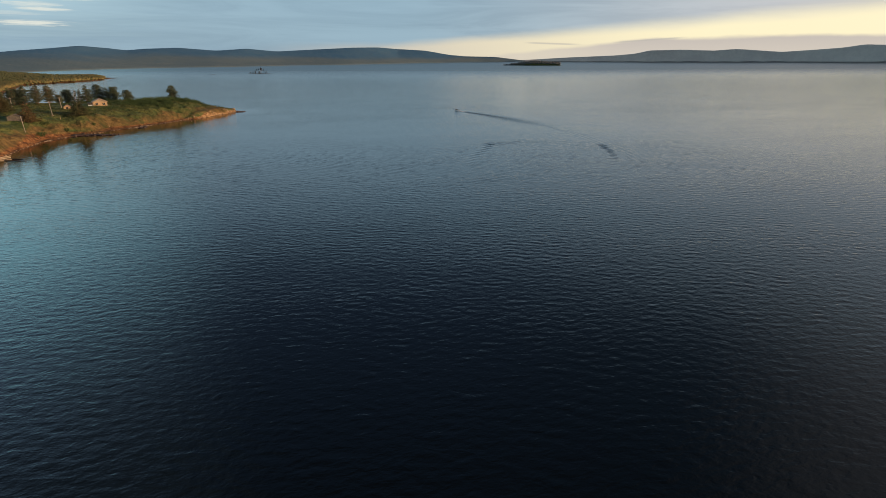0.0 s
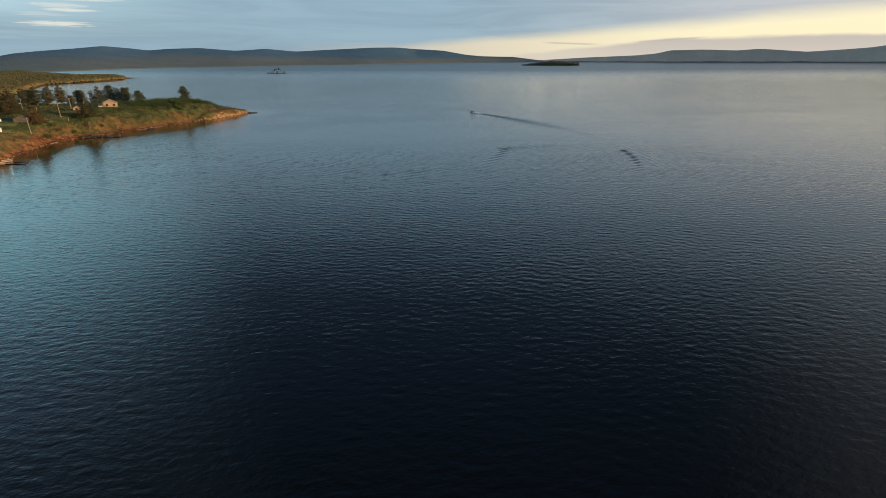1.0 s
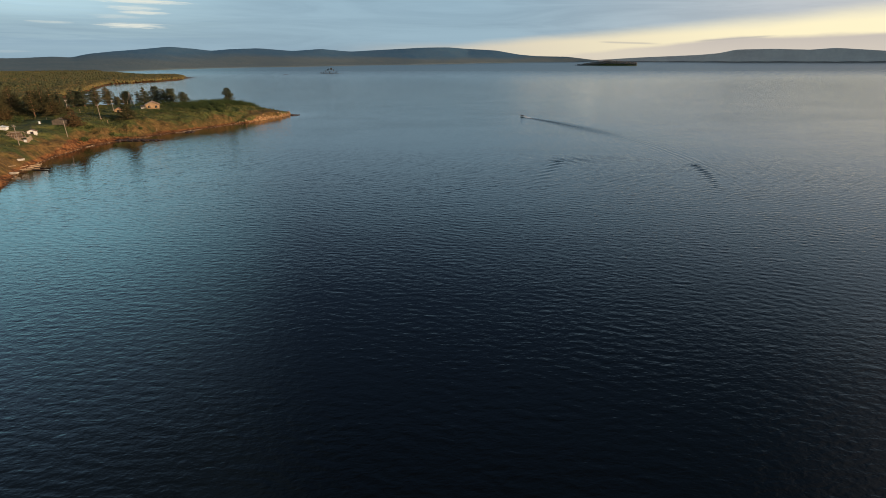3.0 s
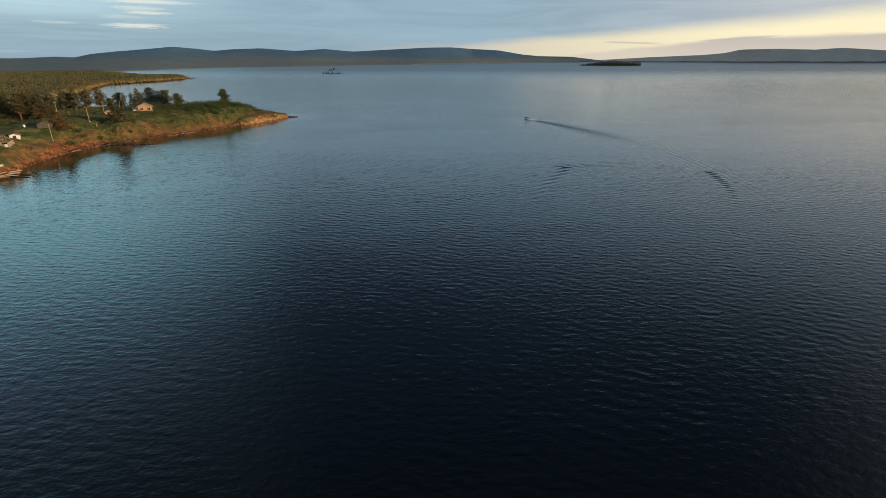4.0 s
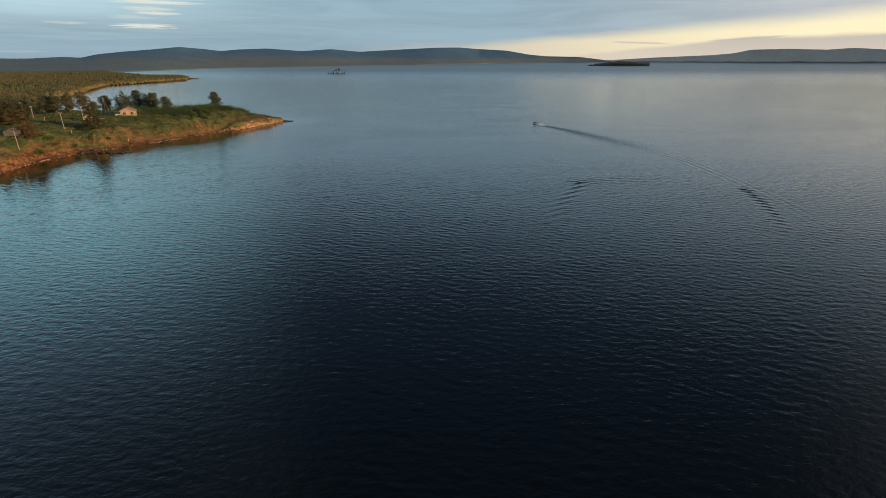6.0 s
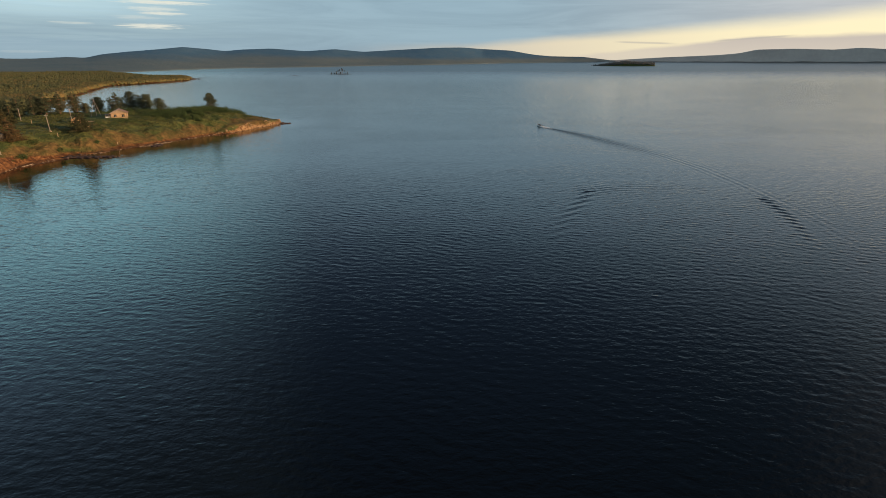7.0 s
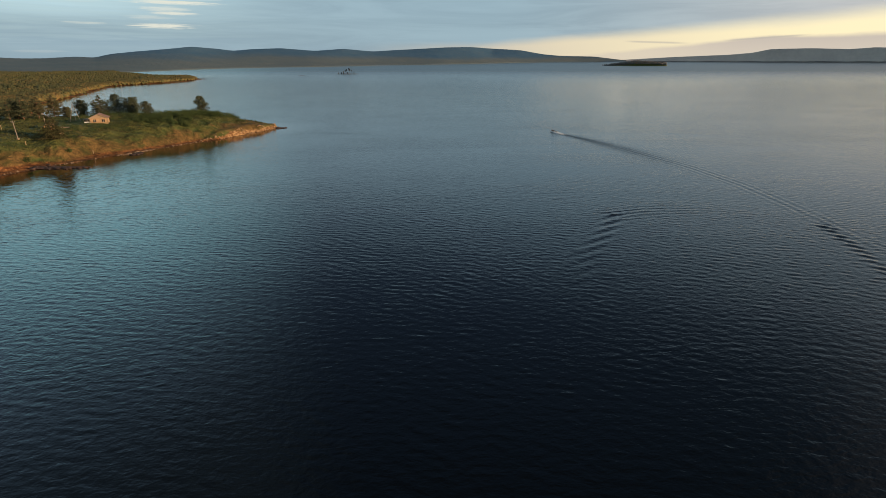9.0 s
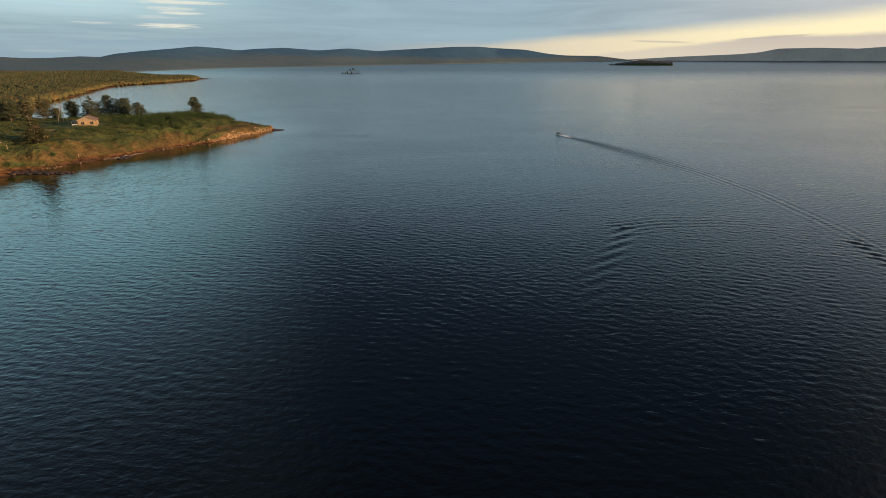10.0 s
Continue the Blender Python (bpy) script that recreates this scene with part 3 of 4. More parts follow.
def pine(x, y, h, w, seed, bare=0.25, flat=False, label="", mat=None, name="pine_tree", sink=0.0):
    """A northern pine: clumps of needles on crooked limbs, gaps between them."""
    rng = np.random.default_rng(seed)
    lean = ((rng.random() - 0.5) * h * 0.1, (rng.random() - 0.5) * h * 0.1)
    puffs, limbs = [], []
    levels = int(6 + h * 0.9) if flat else int(4 + h * 0.75)
    for i in range(levels):
        f = bare + (0.97 - bare) * i / (levels - 1)
        if flat:                                                    # old rounded crown
            reach = max(1 - ((f - 0.50) / 0.58) ** 2, 0.05) ** 0.5
        else:                                                       # younger, tapering crown
            reach = 0.06 + 1.0 * (1 - f) ** 0.62 * min(1, 0.55 + 2.0 * (f - bare))
        for j in range(4 if reach > 0.45 else 3 if reach > 0.2 else 1):
            length = w * 0.5 * reach * (0.45 + 0.7 * rng.random())
            ang = j * 2 * math.pi / 4 + i * 0.9 + rng.random() * 0.9
            q = 0.55 * length
            zz = h * f + (rng.random() - 0.4) * 0.35
            puffs.append(((lean[0] * f + q * math.cos(ang), lean[1] * f + q * math.sin(ang), zz), (0.5 * length + 0.12, 0.28 * length + 0.12, (0.15 if flat else 0.06) * length + (0.18 if flat else 0.20)), ang))
            if j % 2 == 0:
                limbs.append((max(h * f - 0.25 * length, h * 0.08), (lean[0] * f + 0.8 * length * math.cos(ang), lean[1] * f + 0.8 * length * math.sin(ang), zz)))
    tree = thing(name, Matrix.Translation((x, y, rough_ground(x, y, 0.3) - sink)), label or "dark pine with an uneven needle crown on the heath", "tree")
    part("trunk", trunk_mesh(h * 0.96, 0.10 + h * 0.014, lean, limbs, rng), BARK, tree, "reddish-brown bark")
    crown = new("crown", mesh_from("crown", *sprays(rng, puffs, 110, 0.25), mat or PINE))
    crown.parent = tree
    return tree


def spruce(x, y, h, w, seed, label="", mat=None, name="spruce_tree", z=None):
    """A spruce: drooping tiers narrowing to a point."""
    rng = np.random.default_rng(seed)
    puffs, limbs = [], []
    tiers = int(5 + h * 0.8)
    for i in range(tiers):
        f = 0.06 + 0.92 * i / (tiers - 1)
        out = w * 0.5 * (1 - f) ** 0.72 * (0.8 + 0.4 * rng.random())
        k = max(1, int(6 * (1 - f) + 1))
        for j in range(k):
            ang = j * 2 * math.pi / k + i * 1.1 + rng.random() * 0.6
            q = out * (0.5 + 0.25 * rng.random())
            rr = max(out * 0.5, w * 0.05)
            c = (q * math.cos(ang), q * math.sin(ang), h * f)
            puffs.append((c, (rr * 1.25, rr * 0.7, h / tiers * 0.42), ang))
            if j % 2 == 0:
                limbs.append((min(h * f + 0.1, h * 0.95), c))
    tree = thing(name, Matrix.Translation((x, y, rough_ground(x, y, 0.3) if z is None else z)), label or "bushy spruce lit brown by the low sun", "tree")
    part("trunk", trunk_mesh(h, 0.08 + h * 0.012, (0, 0), limbs, rng), BARK, tree, "brown bark")
    crown = new("crown", mesh_from("crown", *sprays(rng, puffs, 90, 0.26, 0.4), mat or SPRUCE))
    crown.parent = tree
    return tree


pine(-106.6, 331.4, 8.0, 6.9, 11, 0.12, True, "lone broad dark pine on the open point")
pine(-126.5, 319.2, 5.4, 6.6, 12, 0.03, True, "low rounded pine on the crest")
HOUSE_PINES = [(-158.1, 322.2, 7.6, 7.8), (-146.6, 317.8, 9.2, 7.6), (-144.5, 327.1, 10.6, 9.4), (-135.8, 324.8, 7.2, 6.8), (-151.4, 321.5, 7.6, 6.2), (-140.2, 328.2, 8.6, 7.0), (-149.2, 326.4, 8.8, 7.0)]
for i, (tx, ty, th, tw) in enumerate(HOUSE_PINES):
    tagged(pine(tx, ty, th * 1.03, tw * 1.12, 20 + i, 0.10, i in (0, 2, 3), "dark pine in the clump behind the cabin"), group="pines behind the cabin")
ROW_PINES = [(-159.3, 306.3, 7.4, 7.6), (-161.3, 299.8, 7.4, 6.8), (-165.0, 296.2, 7.6, 7.6), (-168.9, 293.9, 7.8, 7.4), (-156.6, 310.5, 3.2, 3.8), (-173.5, 291.5, 8.4, 7.4), (-163.8, 303.0, 6.6, 7.0), (-170.0, 299.5, 7.4, 7.6), (-176.5, 295.0, 8.2, 7.8), (-160.4, 309.8, 5.6, 5.4), (-181, 291, 9.0, 8.0), (-178, 307, 8.4, 7.5), (-187, 299, 9.0, 8.5)]
for i, (tx, ty, th, tw) in enumerate(ROW_PINES):
    tagged(pine(tx, ty, th * (1.28 if tx > -167 else 0.98), tw * (1.34 if tx > -167 else 1.2), 40 + i, 0.13, i in (4, 7), "dark ragged pine at the edge of the clearing", None), group="pines beside the bay")
LEFT_WOOD = [(-160, 236, 10.5, 8.0), (-154, 246, 10.0, 7.6), (-150, 251, 10.0, 7.2), (-157, 256, 11.0, 7.4), (-164, 248, 11.0, 8.0), (-168, 238, 11.5, 8.0), (-163, 226, 11.0, 8.5),
             (-171, 258, 11.0, 7.5), (-172, 227, 11.5, 8.0), (-180, 246, 11.0, 8.0), (-166, 266, 9.5, 7.0), (-182, 266, 10.0, 7.5), (-187, 234, 11.5, 8.0), (-178, 280, 9.5, 7.0), (-192, 284, 9.5, 7.5),
             (-194, 252, 11.0, 8.0), (-168, 214, 10.5, 8.0), (-180, 214, 11.0, 8.0), (-192, 270, 10.0, 7.5)]
for i, (tx, ty, th, tw) in enumerate(LEFT_WOOD):
    build = spruce if i % 5 != 1 else pine
    t = build(tx, ty, th * 1.05, tw * 1.25, 70 + i, label="tall brownish conifer in the dense wood by the clearing", mat=SPRUCE)
    tagged(t, group="conifers of the near wood")
spruce(-120.8, 252.4, 10.2, 7.6, 101, "wide brown-lit spruce beside the small shed")
spruce(-128.6, 229.4, 7.6, 8.2, 102, "reddish bushy spruce beside the leaning pole", RUSTY)
spruce(-154.0, 262.5, 6.5, 4.6, 103)
SAPLINGS = [(-96.5, 334, 1.7), (-94, 335.5, 1.3), (-88.5, 336, 1.1), (-85, 335, 0.9), (-83.5, 336, 1.2), (-100, 333, 1.5)]
for i, (tx, ty, th) in enumerate(SAPLINGS):
    tagged(spruce(tx, ty, th, th * 0.7, 110 + i, "knee-high young spruce on the grassy point", SHRUB, "sapling"), group="saplings on the point")


def low_woods(name, label, places, heights, widths, mat, seed, kind="stuff"):
    """Far woods: thousands of small ragged conifers in one mesh. places: rows of x, y, z."""
    rng = np.random.default_rng(seed)
    n, sides = len(places), 5
    rings = ((0.04, 0.34), (0.30, 0.52), (0.62, 0.38))             # height and radius of each ring of the crown
    ang = np.arange(sides) * 2 * np.pi / sides + rng.random((n, 1)) * 6.3
    verts = np.zeros((n, 3 * sides + 1, 3))
    lean = rng.normal(size=(n, 2)) * 0.03 * heights[:, None]
    sharp = 0.7 + 0.55 * rng.random(n)
    for k, (up, r) in enumerate(rings):
        out = widths[:, None] * r * (0.62 + 0.76 * rng.random((n, sides))) * np.where(k == 2, 1.5 - 0.7 * sharp, 1.0)[:, None]
        block = verts[:, k * sides:(k + 1) * sides]
        block[:, :, 0] = places[:, None, 0] + out * np.cos(ang + 0.5 * k) + lean[:, :1] * up
        block[:, :, 1] = places[:, None, 1] + out * np.sin(ang + 0.5 * k) + lean[:, 1:] * up
        block[:, :, 2] = places[:, None, 2] + heights[:, None] * (up + 0.16 * (rng.random((n, sides)) - 0.5))
    verts[:, -1, :2] = places[:, :2] + lean
    verts[:, -1, 2] = places[:, 2] + heights * (0.86 + 0.16 * sharp)
    i, j = np.arange(sides), (np.arange(sides) + 1) % sides
    tri = [np.stack([i + k * sides, j + k * sides, j + (k + 1) * sides], -1) for k in (0, 1)]
    tri += [np.stack([i + k * sides, j + (k + 1) * sides, i + (k + 1) * sides], -1) for k in (0, 1)]
    tri = np.concatenate(tri + [np.stack([i + 2 * sides, j + 2 * sides, np.full(sides, 3 * sides)], -1)])
    faces = ((np.arange(n) * (3 * sides + 1))[:, None, None] + tri[None]).reshape(-1, 3)
    me = bpy.data.meshes.new(name)
    me.vertices.add(n * (3 * sides + 1)), me.loops.add(len(faces) * 3), me.polygons.add(len(faces))
    me.vertices.foreach_set("co", verts.astype(np.float32).ravel())
    me.loops.foreach_set("vertex_index", faces.astype(np.int32).ravel())
    me.polygons.foreach_set("loop_start", np.arange(0, len(faces) * 3, 3, dtype=np.int32))
    me.polygons.foreach_set("use_smooth", np.full(len(faces), True))
    me.materials.append(mat)
    me.update(calc_edges=True)
    return tagged(new(name, me), label, "forest", kind=kind)


def strew_woods():
    rng = np.random.default_rng(5)
    n = 130000
    x = -200 - 1500 * rng.random(n) ** 1.25
    y = 180 + 1500 * rng.random(n)
    d = shore_distance(x, y)
    away = np.hypot(x - 8, y - 45)
    keep = (d > 0.6) & (rng.random(n) < np.clip(560 / away, 0.22, 1)) & (x / np.maximum(y, 1) > -1.35)
    x, y = x[keep][:30000], y[keep][:30000]
    edge = [(-272, 437), (-305, 484), (-322, 532), (-362, 623), (-405, 720), (-424, 766), (-411, 868), (-410, 955), (-438, 1034), (-470, 1075)]
    run = rng.random(3200) * (len(edge) - 1)
    e, i = np.array(edge), run.astype(int)
    rim = e[i] + (run - i)[:, None] * (e[i + 1] - e[i]) + np.stack([-1.0 - 26 * rng.random(3200) ** 1.3, rng.normal(size=3200) * 3], -1)
    rim = rim[shore_distance(rim[:, 0], rim[:, 1]) > 0.8]
    for name, label, x, y, mat, low, seed in (("far_woods", "olive green mixed forest covering the headland", x, y, FOREST, 1.0, 6),
                                             ("shore_thicket", "yellowing birch thicket along the far shore of the bay", rim[:, 0], rim[:, 1], THICKET, 0.9, 7)):
        tall = (3.1 + 1.5 * rng.random(len(x))) * (0.75 + 0.35 * swell(x, y, 60, 3.0)) * np.where(shore_distance(x, y) < 25, 1.12, 1.0) * low
        wide = tall * (1.02 + 0.40 * rng.random(len(x)))
        low_woods(name, label, np.stack([x, y, land_height(x, y) - 0.2], -1), tall, wide, mat, seed)


strew_woods()


# ---------------------------------------------------------------- stones and shrubs
def stone_mesh(name, seed, mat):
    rng = np.random.default_rng(seed)
    bm = bmesh.new()
    bmesh.ops.create_icosphere(bm, subdivisions=2, radius=1.0)
    for v in bm.verts:
        p = v.co
        k = 1 + 0.28 * noise.noise(p * 1.3 + Vector((seed, 0, 0))) + 0.12 * noise.noise(p * 3.1 + Vector((0, seed, 0)))
        v.co = Vector((p.x * 1.25 * k, p.y * 0.9 * k, p.z * 0.62 * k))
    me = bpy.data.meshes.new(name)
    bm.to_mesh(me)
    bm.free()
    me.materials.append(mat)
    return me


PALE_STONES = [stone_mesh("boulder", i, LEDGE) for i in range(4)]
DARK_STONES = [stone_mesh("boulder", 9 + i, DARK_STONE) for i in range(4)]


def boulder(x, y, size, mesh, label, group, turn=0.0, z=None):
    ob = new("boulder", mesh)
    z = ground_at(x, y) if z is None else z
    ob.matrix_world = Matrix.Translation((x, y, z + size * 0.12)) @ Euler((0, 0, turn)).to_matrix().to_4x4() @ Matrix.Diagonal((size, size, size, 1))
    return tagged(ob, label, "boulder", group)


rng = np.random.default_rng(31)
for i in range(130):                                    # the low dark spit of rocks
    f = rng.random()
    bx, by = -116.8 + 16.0 * f + rng.normal() * 0.4, 235.6 + 1.6 * f + rng.normal() * 1.3 * (1 - 0.6 * f)
    if ground_at(bx, by) > 0.5:
        continue
    boulder(bx, by, 0.28 + 0.42 * rng.random() * (1.1 - 0.5 * f), DARK_STONES[i % 4], "dark wet boulder in a low spit at the waterline", "rocks of the spit", rng.random() * 6.3, max(ground_at(bx, by), 0.02))
shelf_mesh = stone_mesh("rock_shelf", 51, plain("reddish_wet_shelf", (0.045, 0.022, 0.014), (0.15, 0.070, 0.040), 0.7, 0.75))
for sx, sy, sl, sw, turn in ((-112.0, 236.6, 4.2, 1.7, 0.12), (-106.8, 237.6, 3.6, 1.1, 0.08), (-115.0, 236.0, 3.0, 2.2, 0.2)):
    shelf = new("rock_shelf", shelf_mesh)
    shelf.matrix_world = Matrix.Translation((sx, sy, 0.02)) @ Euler((0, 0, turn)).to_matrix().to_4x4() @ Matrix.Diagonal((sl, sw, 0.45, 1))
    tagged(shelf, "low reddish-brown wet rock shelf at the waterline", "rock", "shelves of the spit")
for i in range(16):
    bx, by = -100.9 + rng.random() * 2.4, 259.5 + rng.random() * 4.5
    if ground_at(bx, by) > 0.6:
        continue
    boulder(bx, by, 0.3 + 0.4 * rng.random(), DARK_STONES[i % 4], "dark boulder on the waterline", "rocks on the shore", rng.random() * 6.3, max(ground_at(bx, by), 0.0))
for i, (bx, by, bs) in enumerate([(-73.2, 336.2, 0.9), (-72.0, 337.0, 0.8), (-71.0, 337.6, 0.7), (-69.8, 338.0, 0.6), (-73.5, 338.4, 0.9), (-71.4, 336.6, 0.6), (-70.2, 337.0, 0.55)]):
    boulder(bx, by, bs, DARK_STONES[i % 4], "dark rock running out from the tip of the point", "rocks off the tip", i * 1.3, max(ground_at(bx, by), -0.05))
for i, (bx, by, bs) in enumerate([(-437, 1036, 2.2), (-433, 1037, 1.8), (-429, 1037.5, 1.5), (-425, 1038, 1.2)]):
    boulder(bx, by, bs, DARK_STONES[i % 4], "dark rock at the end of the far headland", "rocks off the headland", i * 1.7, max(ground_at(bx, by), 0.0))
for i in range(26):                                    # broken ledges of the low cliff
    f = rng.random()
    k = int(f * 3.999)
    line = [(-90, 292), (-83.8, 305), (-79, 321), (-74, 334), (-75.5, 340)]
    (ax, ay), (cx, cy) = line[k], line[k + 1]
    s = f * 4 - k
    inl = 0.1 + 0.5 * rng.random()
    bx, by = ax + s * (cx - ax) - inl, ay + s * (cy - ay) + 0.4 * inl
    boulder(bx, by, 0.25 + 0.3 * rng.random(), PALE_STONES[i % 4], "pale orange ledge rock in the low cliff", "rocks of the cliff", rng.random() * 6.3)


def strew(name, label, category, n, seed, xr, yr, want, mesh_of, mat):
    """Many small pieces in one mesh: want(x, y, d) keeps the places."""
    rng = np.random.default_rng(seed)
    x, y = xr[0] + (xr[1] - xr[0]) * rng.random(n), yr[0] + (yr[1] - yr[0]) * rng.random(n)
    d = shore_distance(x, y)
    k = want(x, y, d, rng)
    x, y, d = x[k], y[k], d[k]
    z = land_height(x, y)
    verts, faces = [], []
    for p in zip(x, y, z, d):
        v, f = mesh_of(rng, p)
        i = len(verts)
        verts += v
        faces += [tuple(i + j for j in q) for q in f]
    return tagged(new(name, mesh_from(name, verts, faces, mat)), label, category, kind="stuff")


OCTA = [(1, 0, 0), (0, 1, 0), (-1, 0, 0), (0, -1, 0), (0, 0, 1), (0, 0, -1)]
OCTA_F = [(0, 1, 4), (1, 2, 4), (2, 3, 4), (3, 0, 4), (1, 0, 5), (2, 1, 5), (3, 2, 5), (0, 3, 5)]


def pebble(rng, p):
    s = 0.14 + 0.32 * rng.random() ** 2
    a = rng.random() * 6.3
    c, q = math.cos(a), math.sin(a)
    out = []
    for vx, vy, vz in OCTA:
        r = s * (0.7 + 0.6 * rng.random())
        out.append((p[0] + r * (1.3 * vx * c - vy * q), p[1] + r * (1.3 * vx * q + vy * c), max(p[2], -0.1) + 0.05 + 0.6 * r * vz))
    return out, OCTA_F


strew("shore_stones", "pale stones strewn along the waterline", "stones", 24000, 41, (-121, -70), (150, 343),
      lambda x, y, d, r: (d > -0.5) & (d < np.interp(y, [215, 226, 250, 290], [0.6, 1.8, 1.0, 0.7]) - 0.6 * swell(x, y, 9, 2.0)) & (r.random(len(x)) < np.where(y > 255, 0.7, 0.4)) & ~((y > 229) & (y < 241) & (x > -117)), pebble, STONE)


def shrub(rng, p):
    w = (0.5 + 0.9 * rng.random()) * (1 + 1.3 * math.exp(-((p[3] - 21) / 9) ** 2) * (p[1] > 268))
    h = w * (0.55 + 0.4 * rng.random())
    v, f = sprays(rng, [((p[0], p[1], p[2] + h * 0.4), (w * 0.55, w * 0.55, h * 0.6))], 90, 0.13)
    return v, f


def shrub_places(x, y, d, r):
    crest = np.exp(-((d - 21) / 9) ** 2) * np.where(y > 268, 1.5, 1.0)
    thick = np.clip(0.25 + 0.75 * swell(x, y, 7, 6.0) + 0.6 * crest, 0.03, 1)
    thick = thick * np.where((x < -116) & (y < 268), 0.3, 1.0)
    clearing = (np.hypot(x + 124, y - 286) < 6.5) | ((x < -118) & (y < 217) & (y > 185)) | ((d > 12) & (y > 215) & (y < 250) & (x > -146) & (x < -131))
    return (d > 4) & (r.random(len(x)) < thick * np.where(y > 290, 0.8, 0.5)) & ~clearing


strew("shrubs", "low juniper and willow scrub on the heath", "shrubs", 4200, 42, (-150, -76), (205, 347), shrub_places, shrub, SHRUB)


def crest_bush(rng, p):
    w = 1.3 + 1.3 * rng.random()
    h = w * (0.75 + 0.5 * rng.random())
    return sprays(rng, [((p[0], p[1], p[2] + h * 0.42), (w * 0.5, w * 0.5, h * 0.55)), ((p[0] + 0.3 * w, p[1], p[2] + h * 0.3), (w * 0.4, w * 0.4, h * 0.4))], 75, 0.2)


strew("crest_scrub", "dense waist-high spruce and willow scrub along the crest", "shrubs", 2600, 44, (-124, -86), (292, 343),
      lambda x, y, d, r: (d > 8) & (np.abs(x + 0.55 * y - np.interp(y, [292, 343], [50, 84])) < 8 + 6 * swell(x, y, 6, 3.0)) & (r.random(len(x)) < 0.30) & (np.hypot(x + 106.6, y - 331.4) > 2.5), crest_bush, SHRUB)


def tuft(rng, p):
    v, f = [], []
    for k in range(5):
        a, s, t = rng.random() * 6.3, 0.22 + 0.25 * rng.random(), 0.14 + 0.24 * rng.random()
        i = len(v)
        ox, oy = (rng.random(2) - 0.5) * 0.5
        v += [(p[0] + ox - 0.14 * math.cos(a), p[1] + oy - 0.14 * math.sin(a), p[2] - 0.05), (p[0] + ox + 0.14 * math.cos(a), p[1] + oy + 0.14 * math.sin(a), p[2] - 0.05),
              (p[0] + ox + s * (rng.random() - 0.5), p[1] + oy + s * (rng.random() - 0.5), p[2] + t)]
        f.append((i, i + 1, i + 2))
    return v, f


GRASS = leafage("dry_grass", (0.044, 0.060, 0.018), (0.120, 0.120, 0.040), (0.19, 0.12, 0.044), 0.5)
strew("grass_tufts", "tufts of green and dry grass on the heath", "grass", 16000, 43, (-165, -74), (150, 347), lambda x, y, d, r: (d > 6 + 8 * r.random(len(x))) & (swell(x, y, 11, 8.0) > -0.2), tuft, GRASS)
for i, (bx, by, bw, bh) in enumerate([(-123.6, 224.6, 4.6, 2.2), (-126.0, 234.0, 4.2, 2.0), (-121.0, 238.0, 3.6, 1.8), (-116, 250, 3.5, 1.6), (-148.5, 229, 4.0, 2.6)]):
    brng = np.random.default_rng(300 + i)
    puffs = [((bw * 0.28 * math.cos(k * 1.3), bw * 0.28 * math.sin(k * 1.3), bh * (0.35 + 0.12 * (k % 3))), (bw * 0.28, bw * 0.28, bh * 0.36)) for k in range(6)]
    bush = thing("bush", Matrix.Translation((bx, by, rough_ground(bx, by, 1.0))), "rounded grey-green willow bush on the heath", "bush", "willow bushes")
    leaves = new("foliage", mesh_from("foliage", *sprays(brng, puffs, 110, 0.22), SHRUB))
    leaves.parent = bush
    stems = bmesh.new()
    for k in range(6):
        rod((0, 0, -0.2), puffs[k][0], 0.05, 0.02, 5, stems)
    part("stems", stems, BARK, bush)


# ---------------------------------------------------------------- islands
def build_islet():
    cx, cy = -240.0, 1393.0
    rng = np.random.default_rng(77)
    bm = bmesh.new()
    bmesh.ops.create_icosphere(bm, subdivisions=4, radius=1.0)
    for v in bm.verts:
        p = v.co.copy()
        k = 1 + 0.35 * noise.noise(p * 2.2) + 0.15 * noise.noise(p * 6)
        v.co = Vector((p.x * 25 * k, p.y * 6 * k, p.z * 0.8 * k))
    isle = part("islet", bm, DARK_STONE, None)
    isle.location = (cx, cy, 0.15)
    tagged(isle, "small dark rocky islet in the lake", "islet", kind="structure")
    spots = [(-5.5, 9.5, 2.6), (-2.0, 11.0, 3.0), (2.5, 13.0, 3.4), (6.0, 12.0, 3.0), (9.5, 9.0, 2.4), (17.5, 6.0, 2.0), (-9.5, 6.5, 3.2), (-15.5, 3.4, 3.2), (-21, 3.2, 3.0), (0.5, 5.0, 3.2), (13.5, 3.0, 2.0)]
    for i, (dx, h, w) in enumerate(spots):
        t = pine(cx + dx, cy + rng.normal() * 2, h, w, 400 + i, 0.62 if h > 8 else 0.1, True, "thin dark pine on the rocky islet", HAZED_WOOD)
        t.location.z = 0.6
        tagged(t, group="pines on the islet")


build_islet()
reef = new("reef", stone_mesh("reef", 23, DARK_STONE))
reef.matrix_world = Matrix.Translation((-318, 1270, 0.0)) @ Matrix.Diagonal((5.5, 1.6, 0.9, 1))
tagged(reef, "low dark rock awash in the lake", "rock")


